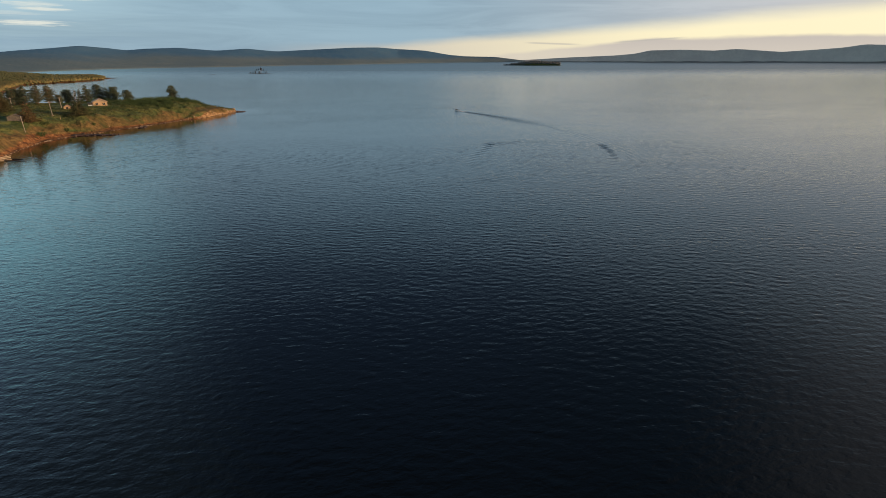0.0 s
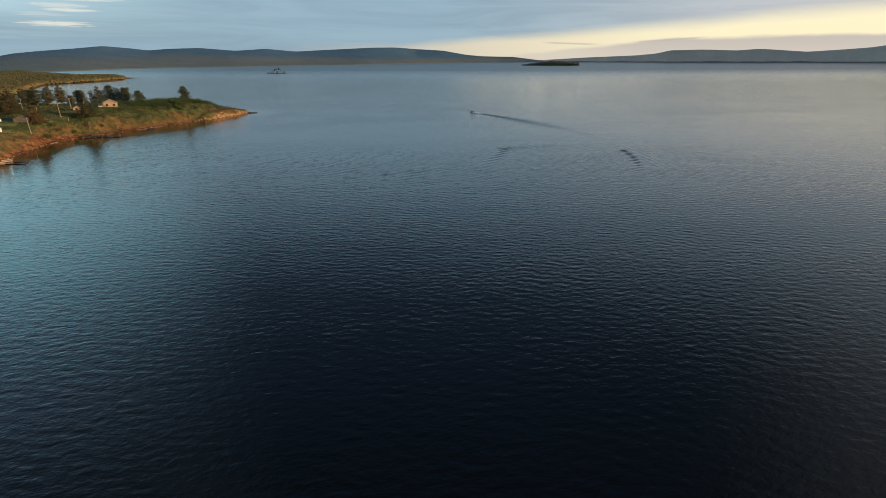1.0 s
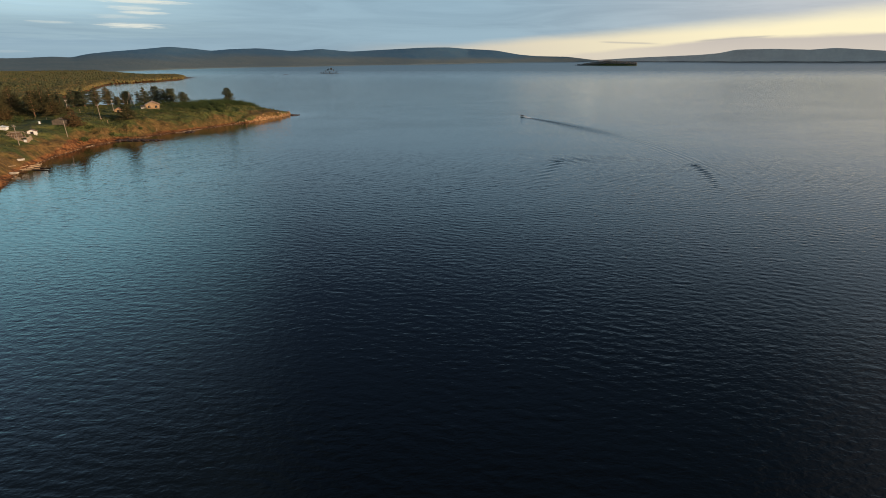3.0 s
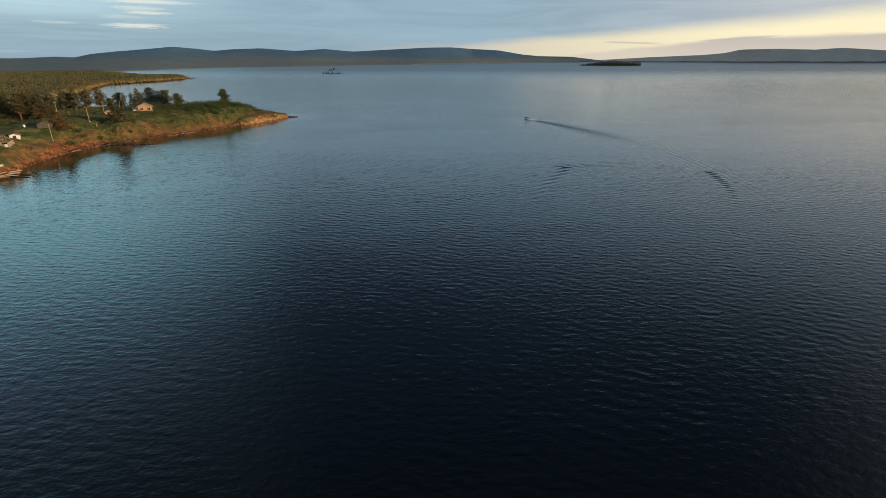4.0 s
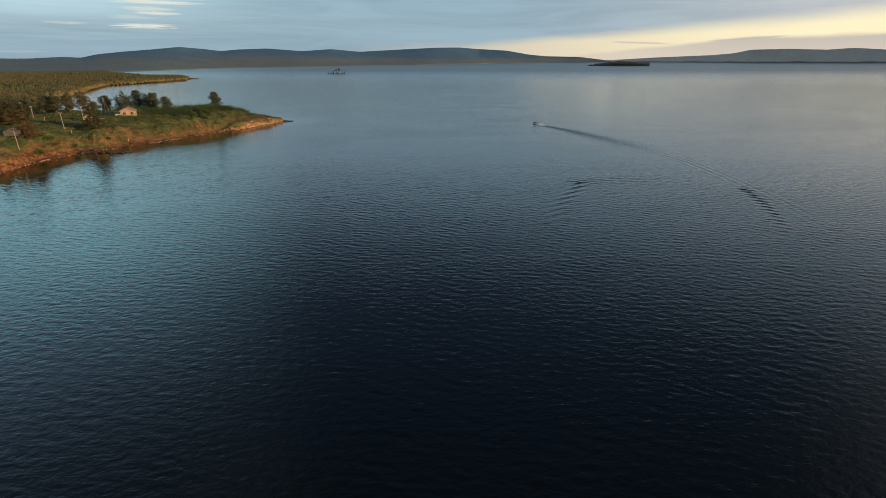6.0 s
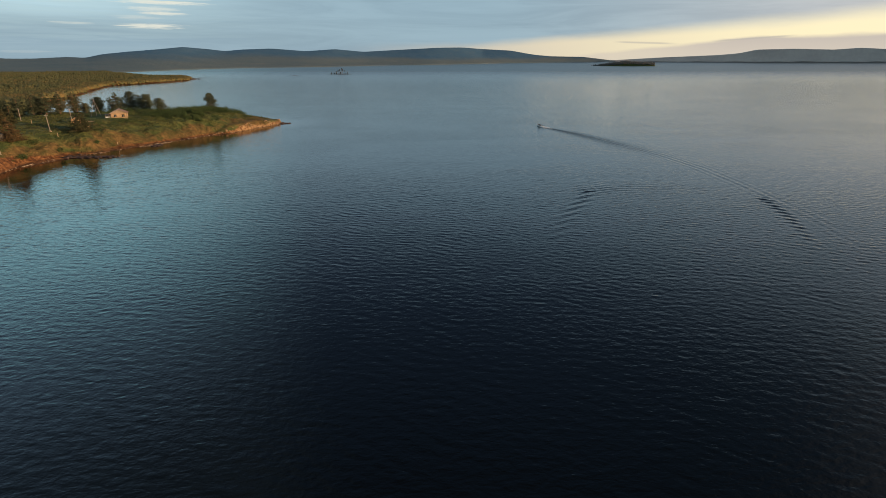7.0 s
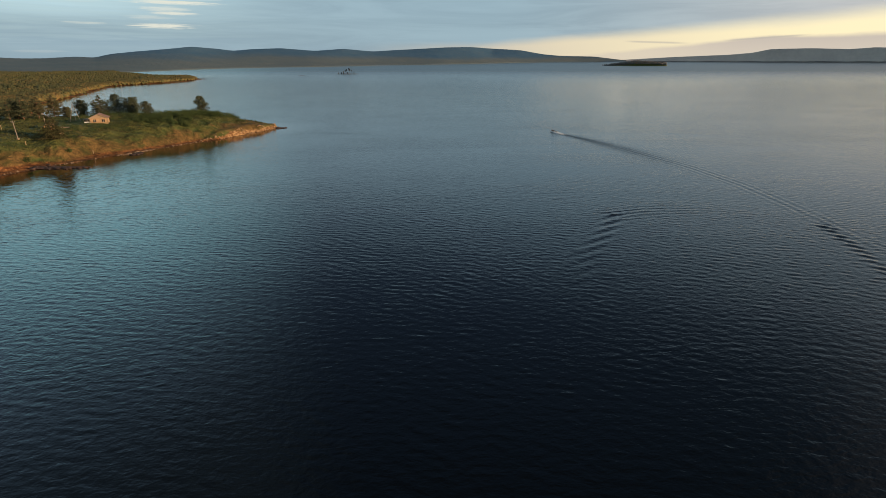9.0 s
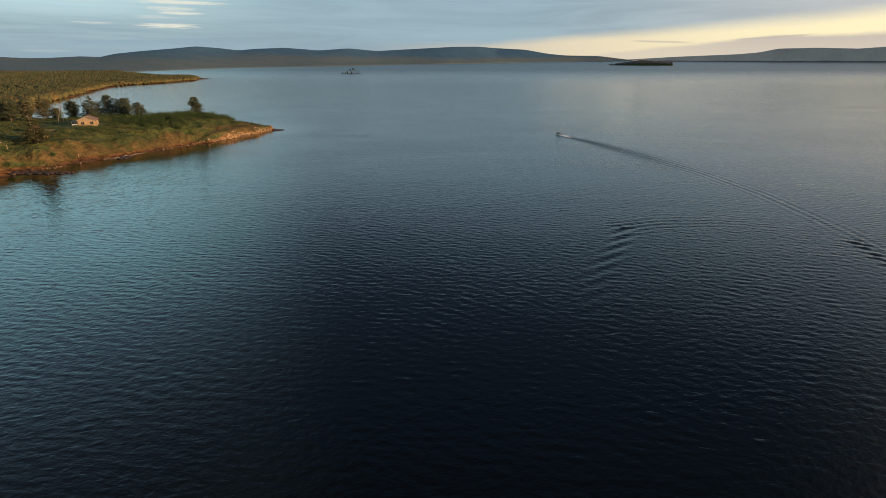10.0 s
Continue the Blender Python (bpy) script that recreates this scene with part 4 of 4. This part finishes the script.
def build_dark_island():
    """The long wooded island in the distance."""
    rng = np.random.default_rng(88)
    d0, z0 = (float(v) for v in far_place(3600.0))
    a0, a1 = 15.1, 21.1
    verts, faces, n, m = [], [], 60, 9
    tops = []
    for i in range(n + 1):
        f = i / n
        a = radians(a0 + (a1 - a0) * f)
        rise = 33.0 * min(1, (f / 0.52)) ** 1.2 * (1 - 0.42 * max(0, (f - 0.55) / 0.45)) if f < 0.985 else 6.0
        for j in range(m + 1):
            g = j / m
            d = d0 + 90 * g
            x, y = EYE[0] + d * math.sin(a), EYE[1] + d * math.cos(a)
            up = math.sin(math.pi * min(max(g, 0.0), 1)) ** 0.5 if 0 < g < 1 else 0
            z = z0 - 1.5 + rise * 0.62 * up * (0.9 + 0.2 * rng.random())
            verts.append((x, y, z))
            if 0 < j < m and 0 < i < n:
                for _ in range(2 if f > 0.12 else 1):
                    if f > 0.12 or rng.random() < 0.25:
                        tops.append((x + rng.normal() * 2, y + rng.normal() * 3, z - 1))
    for i in range(n):
        for j in range(m):
            k = i * (m + 1) + j
            faces.append((k, k + m + 1, k + m + 2, k + 1))
    tagged(new("island", mesh_from("island", verts, faces, LAND, True)), "long dark wooded island far across the lake", "island", kind="structure")
    tops = np.array(tops)
    tall = 7.0 + 4.0 * rng.random(len(tops))
    low_woods("island_woods", "dense dark conifers covering the island", tops, tall, tall * 0.55, HAZED_WOOD, 89)


build_dark_island()


# ---------------------------------------------------------------- buildings
GREY_BOARDS = plain("grey_weathered_boards", (0.085, 0.070, 0.055), (0.17, 0.135, 0.10), 1.5)

def prism(profile, y0, y1):
    """A profile in x and z, drawn out along y."""
    bm = bmesh.new()
    a = [bm.verts.new((x, y0, z)) for x, z in profile]
    b = [bm.verts.new((x, y1, z)) for x, z in profile]
    n = len(profile)
    bm.faces.new(a)
    bm.faces.new(b[::-1])
    for i in range(n):
        bm.faces.new((a[i], b[i], b[(i + 1) % n], a[(i + 1) % n]))
    bmesh.ops.recalc_face_normals(bm, faces=bm.faces)
    return bm


def wall_with_holes(x0, x1, z0, z1, holes, y0, y1, slope=None):
    """A wall in the x-z plane, y0 to y1 thick, with rectangular openings; slope: (ridge x, ridge z) of a gable on top."""
    bm = bmesh.new()
    xs = sorted({x0, x1, *(h[0] for h in holes), *(h[1] for h in holes)})
    zs = sorted({z0, z1, *(h[2] for h in holes), *(h[3] for h in holes)})
    for a, b in zip(xs, xs[1:]):
        for c, d in zip(zs, zs[1:]):
            if not any(h[0] <= a and b <= h[1] and h[2] <= c and d <= h[3] for h in holes):
                box(a, b, y0, y1, c, d, bm=bm)
    bmesh.ops.remove_doubles(bm, verts=bm.verts, dist=1e-4)
    inner = [f for f in bm.faces if sum(1 for e in f.edges if len(e.link_faces) > 2) == 4]
    bmesh.ops.delete(bm, geom=inner, context="FACES")
    return bm


def window_part(parent, x0, x1, z0, z1, y, frame_mat, depth=0.10):
    """A window set in an opening: frame, cross bar, panes."""
    bm = bmesh.new()
    t = 0.09
    for a in ((x0 - t, x1 + t, z0 - t, z0), (x0 - t, x1 + t, z1, z1 + t), (x0 - t, x0, z0, z1), (x1, x1 + t, z0, z1)):
        box(a[0], a[1], y - 0.04, y + depth, a[2], a[3], bm=bm)
    w = part("window", bm, frame_mat, parent, "white-painted window frame")
    mid = (x0 + x1) / 2
    part("mullion", box(mid - 0.03, mid + 0.03, y, y + 0.05, z0, z1), frame_mat, w)
    part("pane", box(x0, mid - 0.03, y + 0.03, y + 0.045, z0, z1), GLASS, w)
    part("pane", box(mid + 0.03, x1, y + 0.03, y + 0.045, z0, z1), GLASS, w)
    return w


def build_cabin():
    gx, gy = -125.3, 283.6
    z = rough_ground(gx, gy, 2.5) - 0.1
    cabin = thing("cabin", pose(gx, gy, max(z, 7.6), 0, 0, 27), "small pale ochre gabled wooden cabin on the heath", "house")
    w, d, h, r = 2.9, 6.0, 2.6, 1.35
    part("foundation", box(-w - 0.05, w + 0.05, -0.05, d + 0.05, -1.2, 0.25), STONE, cabin, "low grey stone footing")
    holes = [(-1.95, -0.95, 0.95, 2.0), (0.95, 1.95, 0.95, 2.0)]
    front = part("front_wall", wall_with_holes(-w, w, 0.25, h, holes, 0.0, 0.18), CLADDING, cabin, "ochre boarded front wall")
    part("gable", prism([(-w, h), (w, h), (0, h + r)], 0.0, 0.16), TIMBER, cabin, "pale boarded gable")
    part("gable", prism([(-w, h), (w, h), (0, h + r)], d - 0.16, d), TIMBER, cabin, "pale boarded gable")
    part("back_wall", box(-w, w, d - 0.18, d, 0.25, h), CLADDING, cabin)
    part("side_wall", wall_with_holes(0.18, d - 0.18, 0.25, h, [(2.6, 3.8, 1.0, 2.1)], -0.09, 0.09), CLADDING, cabin).matrix_local = pose(-w + 0.09, 0, 0, 0, 0, 90)
    part("side_wall", box(w - 0.18, w, 0.18, d - 0.18, 0.25, h), CLADDING, cabin)
    for x0, x1, z0, z1 in holes:
        window_part(front, x0, x1, z0, z1, 0.05, WHITE)
    for x in (-w + 0.02, w - 0.02):
        part("corner_board", box(x - 0.08, x + 0.08, -0.05, 0.03, 0.2, h), TIMBER, cabin, "pale corner board")
    part("eave_board", box(-w - 0.1, w + 0.1, -0.06, -0.003, h - 0.07, h + 0.09), TIMBER, cabin, "pale trim under the gable")
    over, t = 0.42, 0.10
    for s in (-1, 1):
        prof = [(s * (w + over), h - over * r / w), (0, h + r), (0, h + r + t), (s * (w + over), h - over * r / w + t)]
        part("roof", prism(prof, -over, d + 0.3), ROOFING, cabin, "weathered brown roof slope")
        prof = [(s * (w + over + 0.02), h - over * r / w - 0.14), (0, h + r - 0.13), (0, h + r + t + 0.02), (s * (w + over + 0.02), h - over * r / w + t + 0.02)]
        part("barge_board", prism(prof, -over - 0.05, -over - 0.003), TIMBER, cabin, "pale barge board")
    # open porch on the side
    part("porch_wall", box(-w - 2.1, -w - 0.003, 0.35, 0.47, 0.1, 1.25), WHITE, cabin, "white porch parapet")
    part("porch_floor", box(-w - 2.1, -w - 0.003, 0.35, 3.2, -0.3, 0.1), TIMBER, cabin)
    part("porch_roof", box(-w - 2.35, -w + 0.05, 0.1, 3.4, 2.1, 2.2), DARK, cabin, "dark flat porch roof")
    part("porch_back", box(-w - 2.1, -w - 0.003, 3.1, 3.2, 0.1, 2.1), GREY_WOOD, cabin)
    for x in (-w - 2.05, -w - 1.0):
        part("post", rod((x, 0.42, 0.1), (x, 0.42, 2.1), 0.06, 0.06), TIMBER, cabin)


build_cabin()


def shed(name, x, y, turn, w, d, h, r, wall, roof, label, opening=True, group=""):
    s = thing(name, pose(x, y, rough_ground(x, y, 1.2) - 0.05, 0, 0, turn), label, "shed", group)
    holes = [(-0.45, 0.45, 0.02, min(1.8, h - 0.15))] if opening else []
    front = part("front_wall", wall_with_holes(-w, w, 0.0, h, holes, 0.0, 0.12), wall, s)
    if opening:
        part("door", box(-0.44, 0.44, 0.05, 0.10, 0.02, min(1.8, h - 0.15)), DARK, front, "dark plank door")
    part("gable", prism([(-w, h), (w, h), (0, h + r)], 0.0, 0.1), wall, s)
    part("back_wall", prism([(-w, 0), (w, 0), (w, h), (0, h + r), (-w, h)], d - 0.12, d), wall, s)
    for q in (-1, 1):
        part("side_wall", box(min(q * w, q * (w - 0.12)), max(q * w, q * (w - 0.12)), 0.12, d - 0.12, -0.4, h), wall, s)
        prof = [(q * (w + 0.25), h - 0.25 * r / w), (0, h + r), (0, h + r + 0.07), (q * (w + 0.25), h - 0.25 * r / w + 0.07)]
        part("roof", prism(prof, -0.25, d + 0.2), roof, s, "roof slope")
    return s


shed("small_shed", -131.0, 264.5, 22, 1.3, 2.6, 1.5, 0.8, CLADDING, ROOFING, "small pale shed lit by the evening sun")
shed("lean_shed", -122.6, 258.3, 35, 0.7, 1.6, 1.1, 0.4, TIMBER, ROOFING, "tiny plank outhouse behind the spruce", False)
shed("grey_barn", -131.6, 226.4, 16, 2.3, 4.0, 1.9, 0.9, GREY_BOARDS, GREY_BOARDS, "grey weathered plank barn behind the reddish spruce", False)
shed("white_hut", -128.6, 207.6, 30, 1.3, 2.2, 1.6, 0.5, WHITE, ROOFING, "white-painted hut behind the timber ruin")
shed("pale_hut", -135.5, 203.5, 18, 1.5, 2.4, 1.1, 0.35, WHITE, WHITE, "low white hut beside the timber ruin", False)
shed("red_hut", -158.5, 259.5, 20, 2.0, 3.5, 1.8, 0.8, plain("red_paint", (0.20, 0.05, 0.03), (0.34, 0.09, 0.05), 1.2), ROOFING, "small red hut under the conifers")


OLD_BOARDS = plain("brown_old_boards", (0.10, 0.060, 0.036), (0.21, 0.135, 0.085), 2.0, 0.9)


def build_ruin():
    """The bare frame of a timber house: low log walls and leaning rafters."""
    ruin = thing("timber_ruin", pose(-125.6, 195.8, rough_ground(-125.6, 197.5, 2.5), 0, 0, 22), "bare weathered frame of a collapsed log house", "ruin")
    rng = np.random.default_rng(3)
    for k in range(6):
        z = 0.16 + 0.26 * k
        cut = 0.0 if k < 4 else 1.4
        for y in (0.0, 4.6):
            part("log", rod((-3.6 + cut, y, z), (3.4 - cut * 1.3, y, z), 0.14, 0.12), TIMBER if k % 2 else GREY_WOOD, ruin)
        for x in (-3.3, 0.2, 3.1):
            part("log", rod((x, -0.3, z + 0.13), (x, 4.9, z + 0.13), 0.13, 0.12), GREY_WOOD if k % 2 else TIMBER, ruin)
    for i in range(7):
        x = -3.2 + i * 1.05
        lean = 0.4 * rng.normal()
        part("rafter", rod((x, -0.2, 1.6), (x * 0.66 + 0.5 * lean, 2.3, 3.3 + 0.2 * rng.random()), 0.08, 0.06), TIMBER, ruin)
        if i % 2 == 0:
            part("rafter", rod((x, 4.8, 1.6), (x * 0.66 + 0.5 * lean, 2.3, 3.3), 0.08, 0.06), GREY_WOOD, ruin)
    part("ridge_beam", rod((-2.3, 2.3, 3.5), (2.2, 2.3, 3.3), 0.10, 0.09), TIMBER, ruin)
    for i in range(9):
        y0 = 0.15 + 0.24 * i
        part("board", box(-2.9 + 0.2 * i, 2.6 - 0.2 * i + 0.5 * rng.random(), -0.06, 0.06, -0.09, 0.09, turn=pose(0, y0, 1.72 + 0.19 * i, 38, 0, 2 * rng.normal())), OLD_BOARDS if i % 4 else GREY_WOOD, ruin)
    part("hatch", box(2.2, 3.0, -0.25, -0.17, 0.3, 1.1), WHITE, ruin, "white-painted hatch")


build_ruin()


def pole(x, y, h, lean, label, arm=0.0, brace=False, r=0.13):
    z = rough_ground(x, y, 0.2)
    p = thing("utility_pole", Matrix.Translation((x, y, z)), label, "utility pole", "poles on the point")
    top = (lean[0], lean[1], h)
    part("shaft", rod((0, 0, -0.5), top, r, r * 0.72, 8), GREY_WOOD, p)
    if arm:
        a = part("crossarm", box(lean[0] - arm, lean[0] + arm, lean[1] - 0.05, lean[1] + 0.05, h - 0.55, h - 0.43), GREY_WOOD, p)
        for q in (-0.85, 0, 0.85):
            part("insulator", rod((lean[0] + q * arm, lean[1], h - 0.43), (lean[0] + q * arm, lean[1], h - 0.2), 0.05, 0.035), WHITE, a, "white porcelain insulator")
    if brace:
        part("footing", box(-0.35, 0.35, -0.3, 0.3, -0.3, 0.35, 0.04), STONE, p, "pale stone footing")
    return p


pole(-125.2, 219.8, 6.3, (-0.35, 0.1), "bare grey wooden pole leaning beside the bank")
pole(-129.0, 247.7, 6.0, (-0.25, 0.0), "grey wooden utility pole with a short crossarm", 0.6, True)
pole(-157.3, 271.4, 5.0, (0, 0), "grey wooden utility pole among the pines", 0.5)
pole(-136.0, 270.0, 5.0, (-0.15, 0), "grey wooden utility pole behind the shed", 0.5)
pole(-122.9, 193.4, 6.4, (-0.2, 0.0), "tall bare pole in front of the timber ruin", 0.55)
mast = thing("mast", Matrix.Translation((-138.2, 289, rough_ground(-138.2, 289, 0.2))), "pale wooden pole propped by two leaning stays", "mast")
part("shaft", rod((0, 0, -0.4), (0, 0, 7.2), 0.10, 0.06), GREY_WOOD, mast)
for q in (-2.0, 2.4):
    part("stay", rod((q, -0.6, -0.4), (0, 0, 6.8), 0.08, 0.06), GREY_WOOD, mast)
for i, (px, py, ph) in enumerate([(-125.3, 245.7, 1.3), (-112.0, 257.2, 1.1), (-146, 262, 1.8), (-140.5, 233, 0.9)]):
    st = thing("stake", Matrix.Translation((px, py, ground_at(px, py))), "short pale wooden stake on the heath", "stake", "stakes")
    part("post", rod((0, 0, -0.3), (0.05, 0, ph), 0.10, 0.09), TIMBER, st)
heap = thing("plank_heap", pose(-128.0, 268.2, rough_ground(-128, 268.2, 0.8), 0, 0, 15), "heap of pale old planks on the grass", "planks")
for i in range(9):
    part("plank", box(-1.5, 1.4, -0.09, 0.09, 0, 0.04, turn=pose(0.1 * (i % 3), -0.6 + 0.15 * i, 0.16 + 0.07 * (i % 3), 2 * (i % 2), 3 * (i % 3 - 1), 7 * (i % 5 - 2))), TIMBER, heap)
drum = thing("white_drum", Matrix.Translation((-138.3, 225.6, ground_at(-138.3, 225.6))), "white drum standing on the grass", "drum")
bm = rod((0, 0, -0.05), (0, 0, 0.85), 0.36, 0.36, 14)
bmesh.ops.bevel(bm, geom=[e for e in bm.edges if abs(e.verts[0].co.z - e.verts[1].co.z) < 0.01], offset=0.04, segments=1, affect="EDGES")
part("barrel", bm, WHITE, drum)


# ---------------------------------------------------------------- boats and the beach
def hull_mesh(length, beam, depth, bow=0.55):
    """An open boat's shell, bow towards +y, with thickness."""
    bm = bmesh.new()
    rows, n, m = [], 14, 9
    for i in range(n + 1):
        f = i / n
        half = beam / 2 * (1 - max(0, (f - (1 - bow)) / bow) ** 2.2) * (0.86 + 0.14 * min(1, f * 3))
        keel = depth * 0.75 * max(0, (f - 0.72) / 0.28) ** 2
        sheer = depth * (1 + 0.25 * f * f)
        row = []
        for j in range(m + 1):
            a = math.pi * j / m
            row.append(bm.verts.new((-half * math.cos(a) * (1.0 if abs(math.cos(a)) > 0.6 else 1.0), length * (f - 0.5), keel + (sheer - keel) * abs(math.cos(a)) ** 2.2)))
        rows.append(row)
    for a, b in zip(rows, rows[1:]):
        for j in range(m):
            bm.faces.new((a[j], a[j + 1], b[j + 1], b[j]))
    bm.faces.new(rows[0])
    bmesh.ops.remove_doubles(bm, verts=bm.verts, dist=0.005)
    bmesh.ops.recalc_face_normals(bm, faces=bm.faces)
    bmesh.ops.solidify(bm, geom=list(bm.faces), thickness=0.04)
    return bm


HULL = plain("glossy_white_hull", (0.80, 0.82, 0.84), (0.88, 0.89, 0.90), 2.0, 0.3)


def build_motor_boat():
    boat = thing("motor_boat", pose(BOAT[0], BOAT[1], -0.08, 4, 0, 25), "small white open motor boat crossing the lake", "boat")
    part("hull", hull_mesh(4.8, 1.7, 0.52), HULL, boat, "white hull", True)
    for y in (-1.0, 0.2, 1.1):
        part("thwart", box(-0.72, 0.72, y - 0.14, y + 0.14, 0.40, 0.45), HULL, boat)
    con = part("console", box(-0.45, 0.45, 0.35, 0.75, 0.3, 0.75, 0.06), BLACK, boat, "dark console")
    part("windscreen", box(-0.4, 0.4, 0.70, 0.74, 0.75, 1.0), GLASS, con, "raked dark windscreen")
    # block added to stand for an unidentified dark shape aboard
    part("box", box(-0.4, 0.4, -0.75, -0.1, 0.25, 1.05, 0.12), BLACK, boat, "dark upright block amidships")
    motor = part("outboard_motor", box(-0.2, 0.2, -2.85, -2.42, 0.5, 1.1, 0.09), BLACK, boat, "black outboard motor")
    part("leg", box(-0.06, 0.06, -2.7, -2.55, -0.5, 0.5), BLACK, motor)


build_motor_boat()


def foam_fleck(rng, x, y, s, z):
    n = 6
    a0 = rng.random() * 6.3
    ring = [(x + s * (0.6 + 0.5 * rng.random()) * math.cos(a0 + k * 1.047), y + 1.5 * s * (0.6 + 0.5 * rng.random()) * math.sin(a0 + k * 1.047), z) for k in range(n)]
    return ring + [(x, y, z + s * 0.25)], [(k, (k + 1) % n, n) for k in range(n)]


def build_foam():
    rng = np.random.default_rng(9)
    verts, faces = [], []
    for i in range(260):
        f = rng.random() ** 1.9
        x = BOAT[0] + 0.75 + 2.6 * f + rng.normal() * (0.45 + 0.5 * f)
        y = BOAT[1] - 2.4 - 8.0 * f + rng.normal() * 0.5
        v, q = foam_fleck(rng, x, y, (0.20 + 0.34 * rng.random()) * (1.2 - 0.8 * f), 0.12)
        k = len(verts)
        verts += v
        faces += [tuple(k + j for j in t) for t in q]
    for i in range(50):
        s = 1 if i % 2 else -1
        f = rng.random()
        x, y = BOAT[0] + s * (0.75 + 0.5 * f) + 0.3 - 0.28 * (1.6 - 3.5 * f), BOAT[1] + 1.4 - 3.5 * f
        v, q = foam_fleck(rng, x, y, 0.18 + 0.2 * rng.random(), 0.14)
        k = len(verts)
        verts += v
        faces += [tuple(k + j for j in t) for t in q]
    tagged(new("foam", mesh_from("foam", verts, faces, FOAM)), "white foam behind the boat's stern", "foam", kind="stuff")


build_foam()
OLD_PAINT = plain("flaking_white_paint", (0.34, 0.30, 0.25), (0.66, 0.62, 0.55), 2.5, 0.8)
row = thing("rowing_boat", pose(-109.2, 169.5, ground_at(-109.2, 169.5) + 0.05, 0, 6, -70), "old white-painted rowing boat drawn up on the beach", "boat")
part("hull", hull_mesh(4.4, 1.3, 0.5), OLD_PAINT, row, "", True)
for y in (-1.0, 0.3, 1.2):
    part("thwart", box(-0.5, 0.5, y - 0.12, y + 0.12, 0.32, 0.36), GREY_WOOD, row)
skiff = thing("overturned_skiff", pose(-114.5, 181.0, ground_at(-114.5, 181) + 0.62, 180, 0, -50), "white skiff lying upside down on the bank", "boat")
part("hull", hull_mesh(2.4, 1.1, 0.5), OLD_PAINT, skiff, "", True)
for i, (lx, ly, ll, turn, lr) in enumerate([(-111.2, 181.3, 3.8, 66, 0.17), (-113.0, 184.7, 3.8, 70, 0.16), (-112.4, 177.2, 3.4, 58, 0.15), (-109.8, 178.2, 4.2, 30, 0.15), (-113.3, 180.3, 3.0, 84, 0.14), (-112.2, 173.8, 2.8, 35, 0.15), (-107.8, 180.0, 5.5, -8, 0.14), (-110.8, 173.6, 4.0, 3, 0.13), (-106.0, 177.0, 6.5, -12, 0.13), (-102.5, 158.5, 2.0, 25, 0.13)]):
    lz = max(ground_at(lx, ly), 0.0) + lr * 0.8
    log = new("driftwood_log")
    log.matrix_world = pose(lx, ly, lz, 0, 0, turn)
    tagged(log, "pale driftwood log lying at the water's edge" if i < 6 else "dark wet log floating by the beach", "log", "logs on the beach")
    part("trunk", rod((-ll / 2, 0, 0), (ll / 2, 0.1, 0), lr, lr * 0.7, 8), TIMBER if i < 6 else DARK_STONE, log)
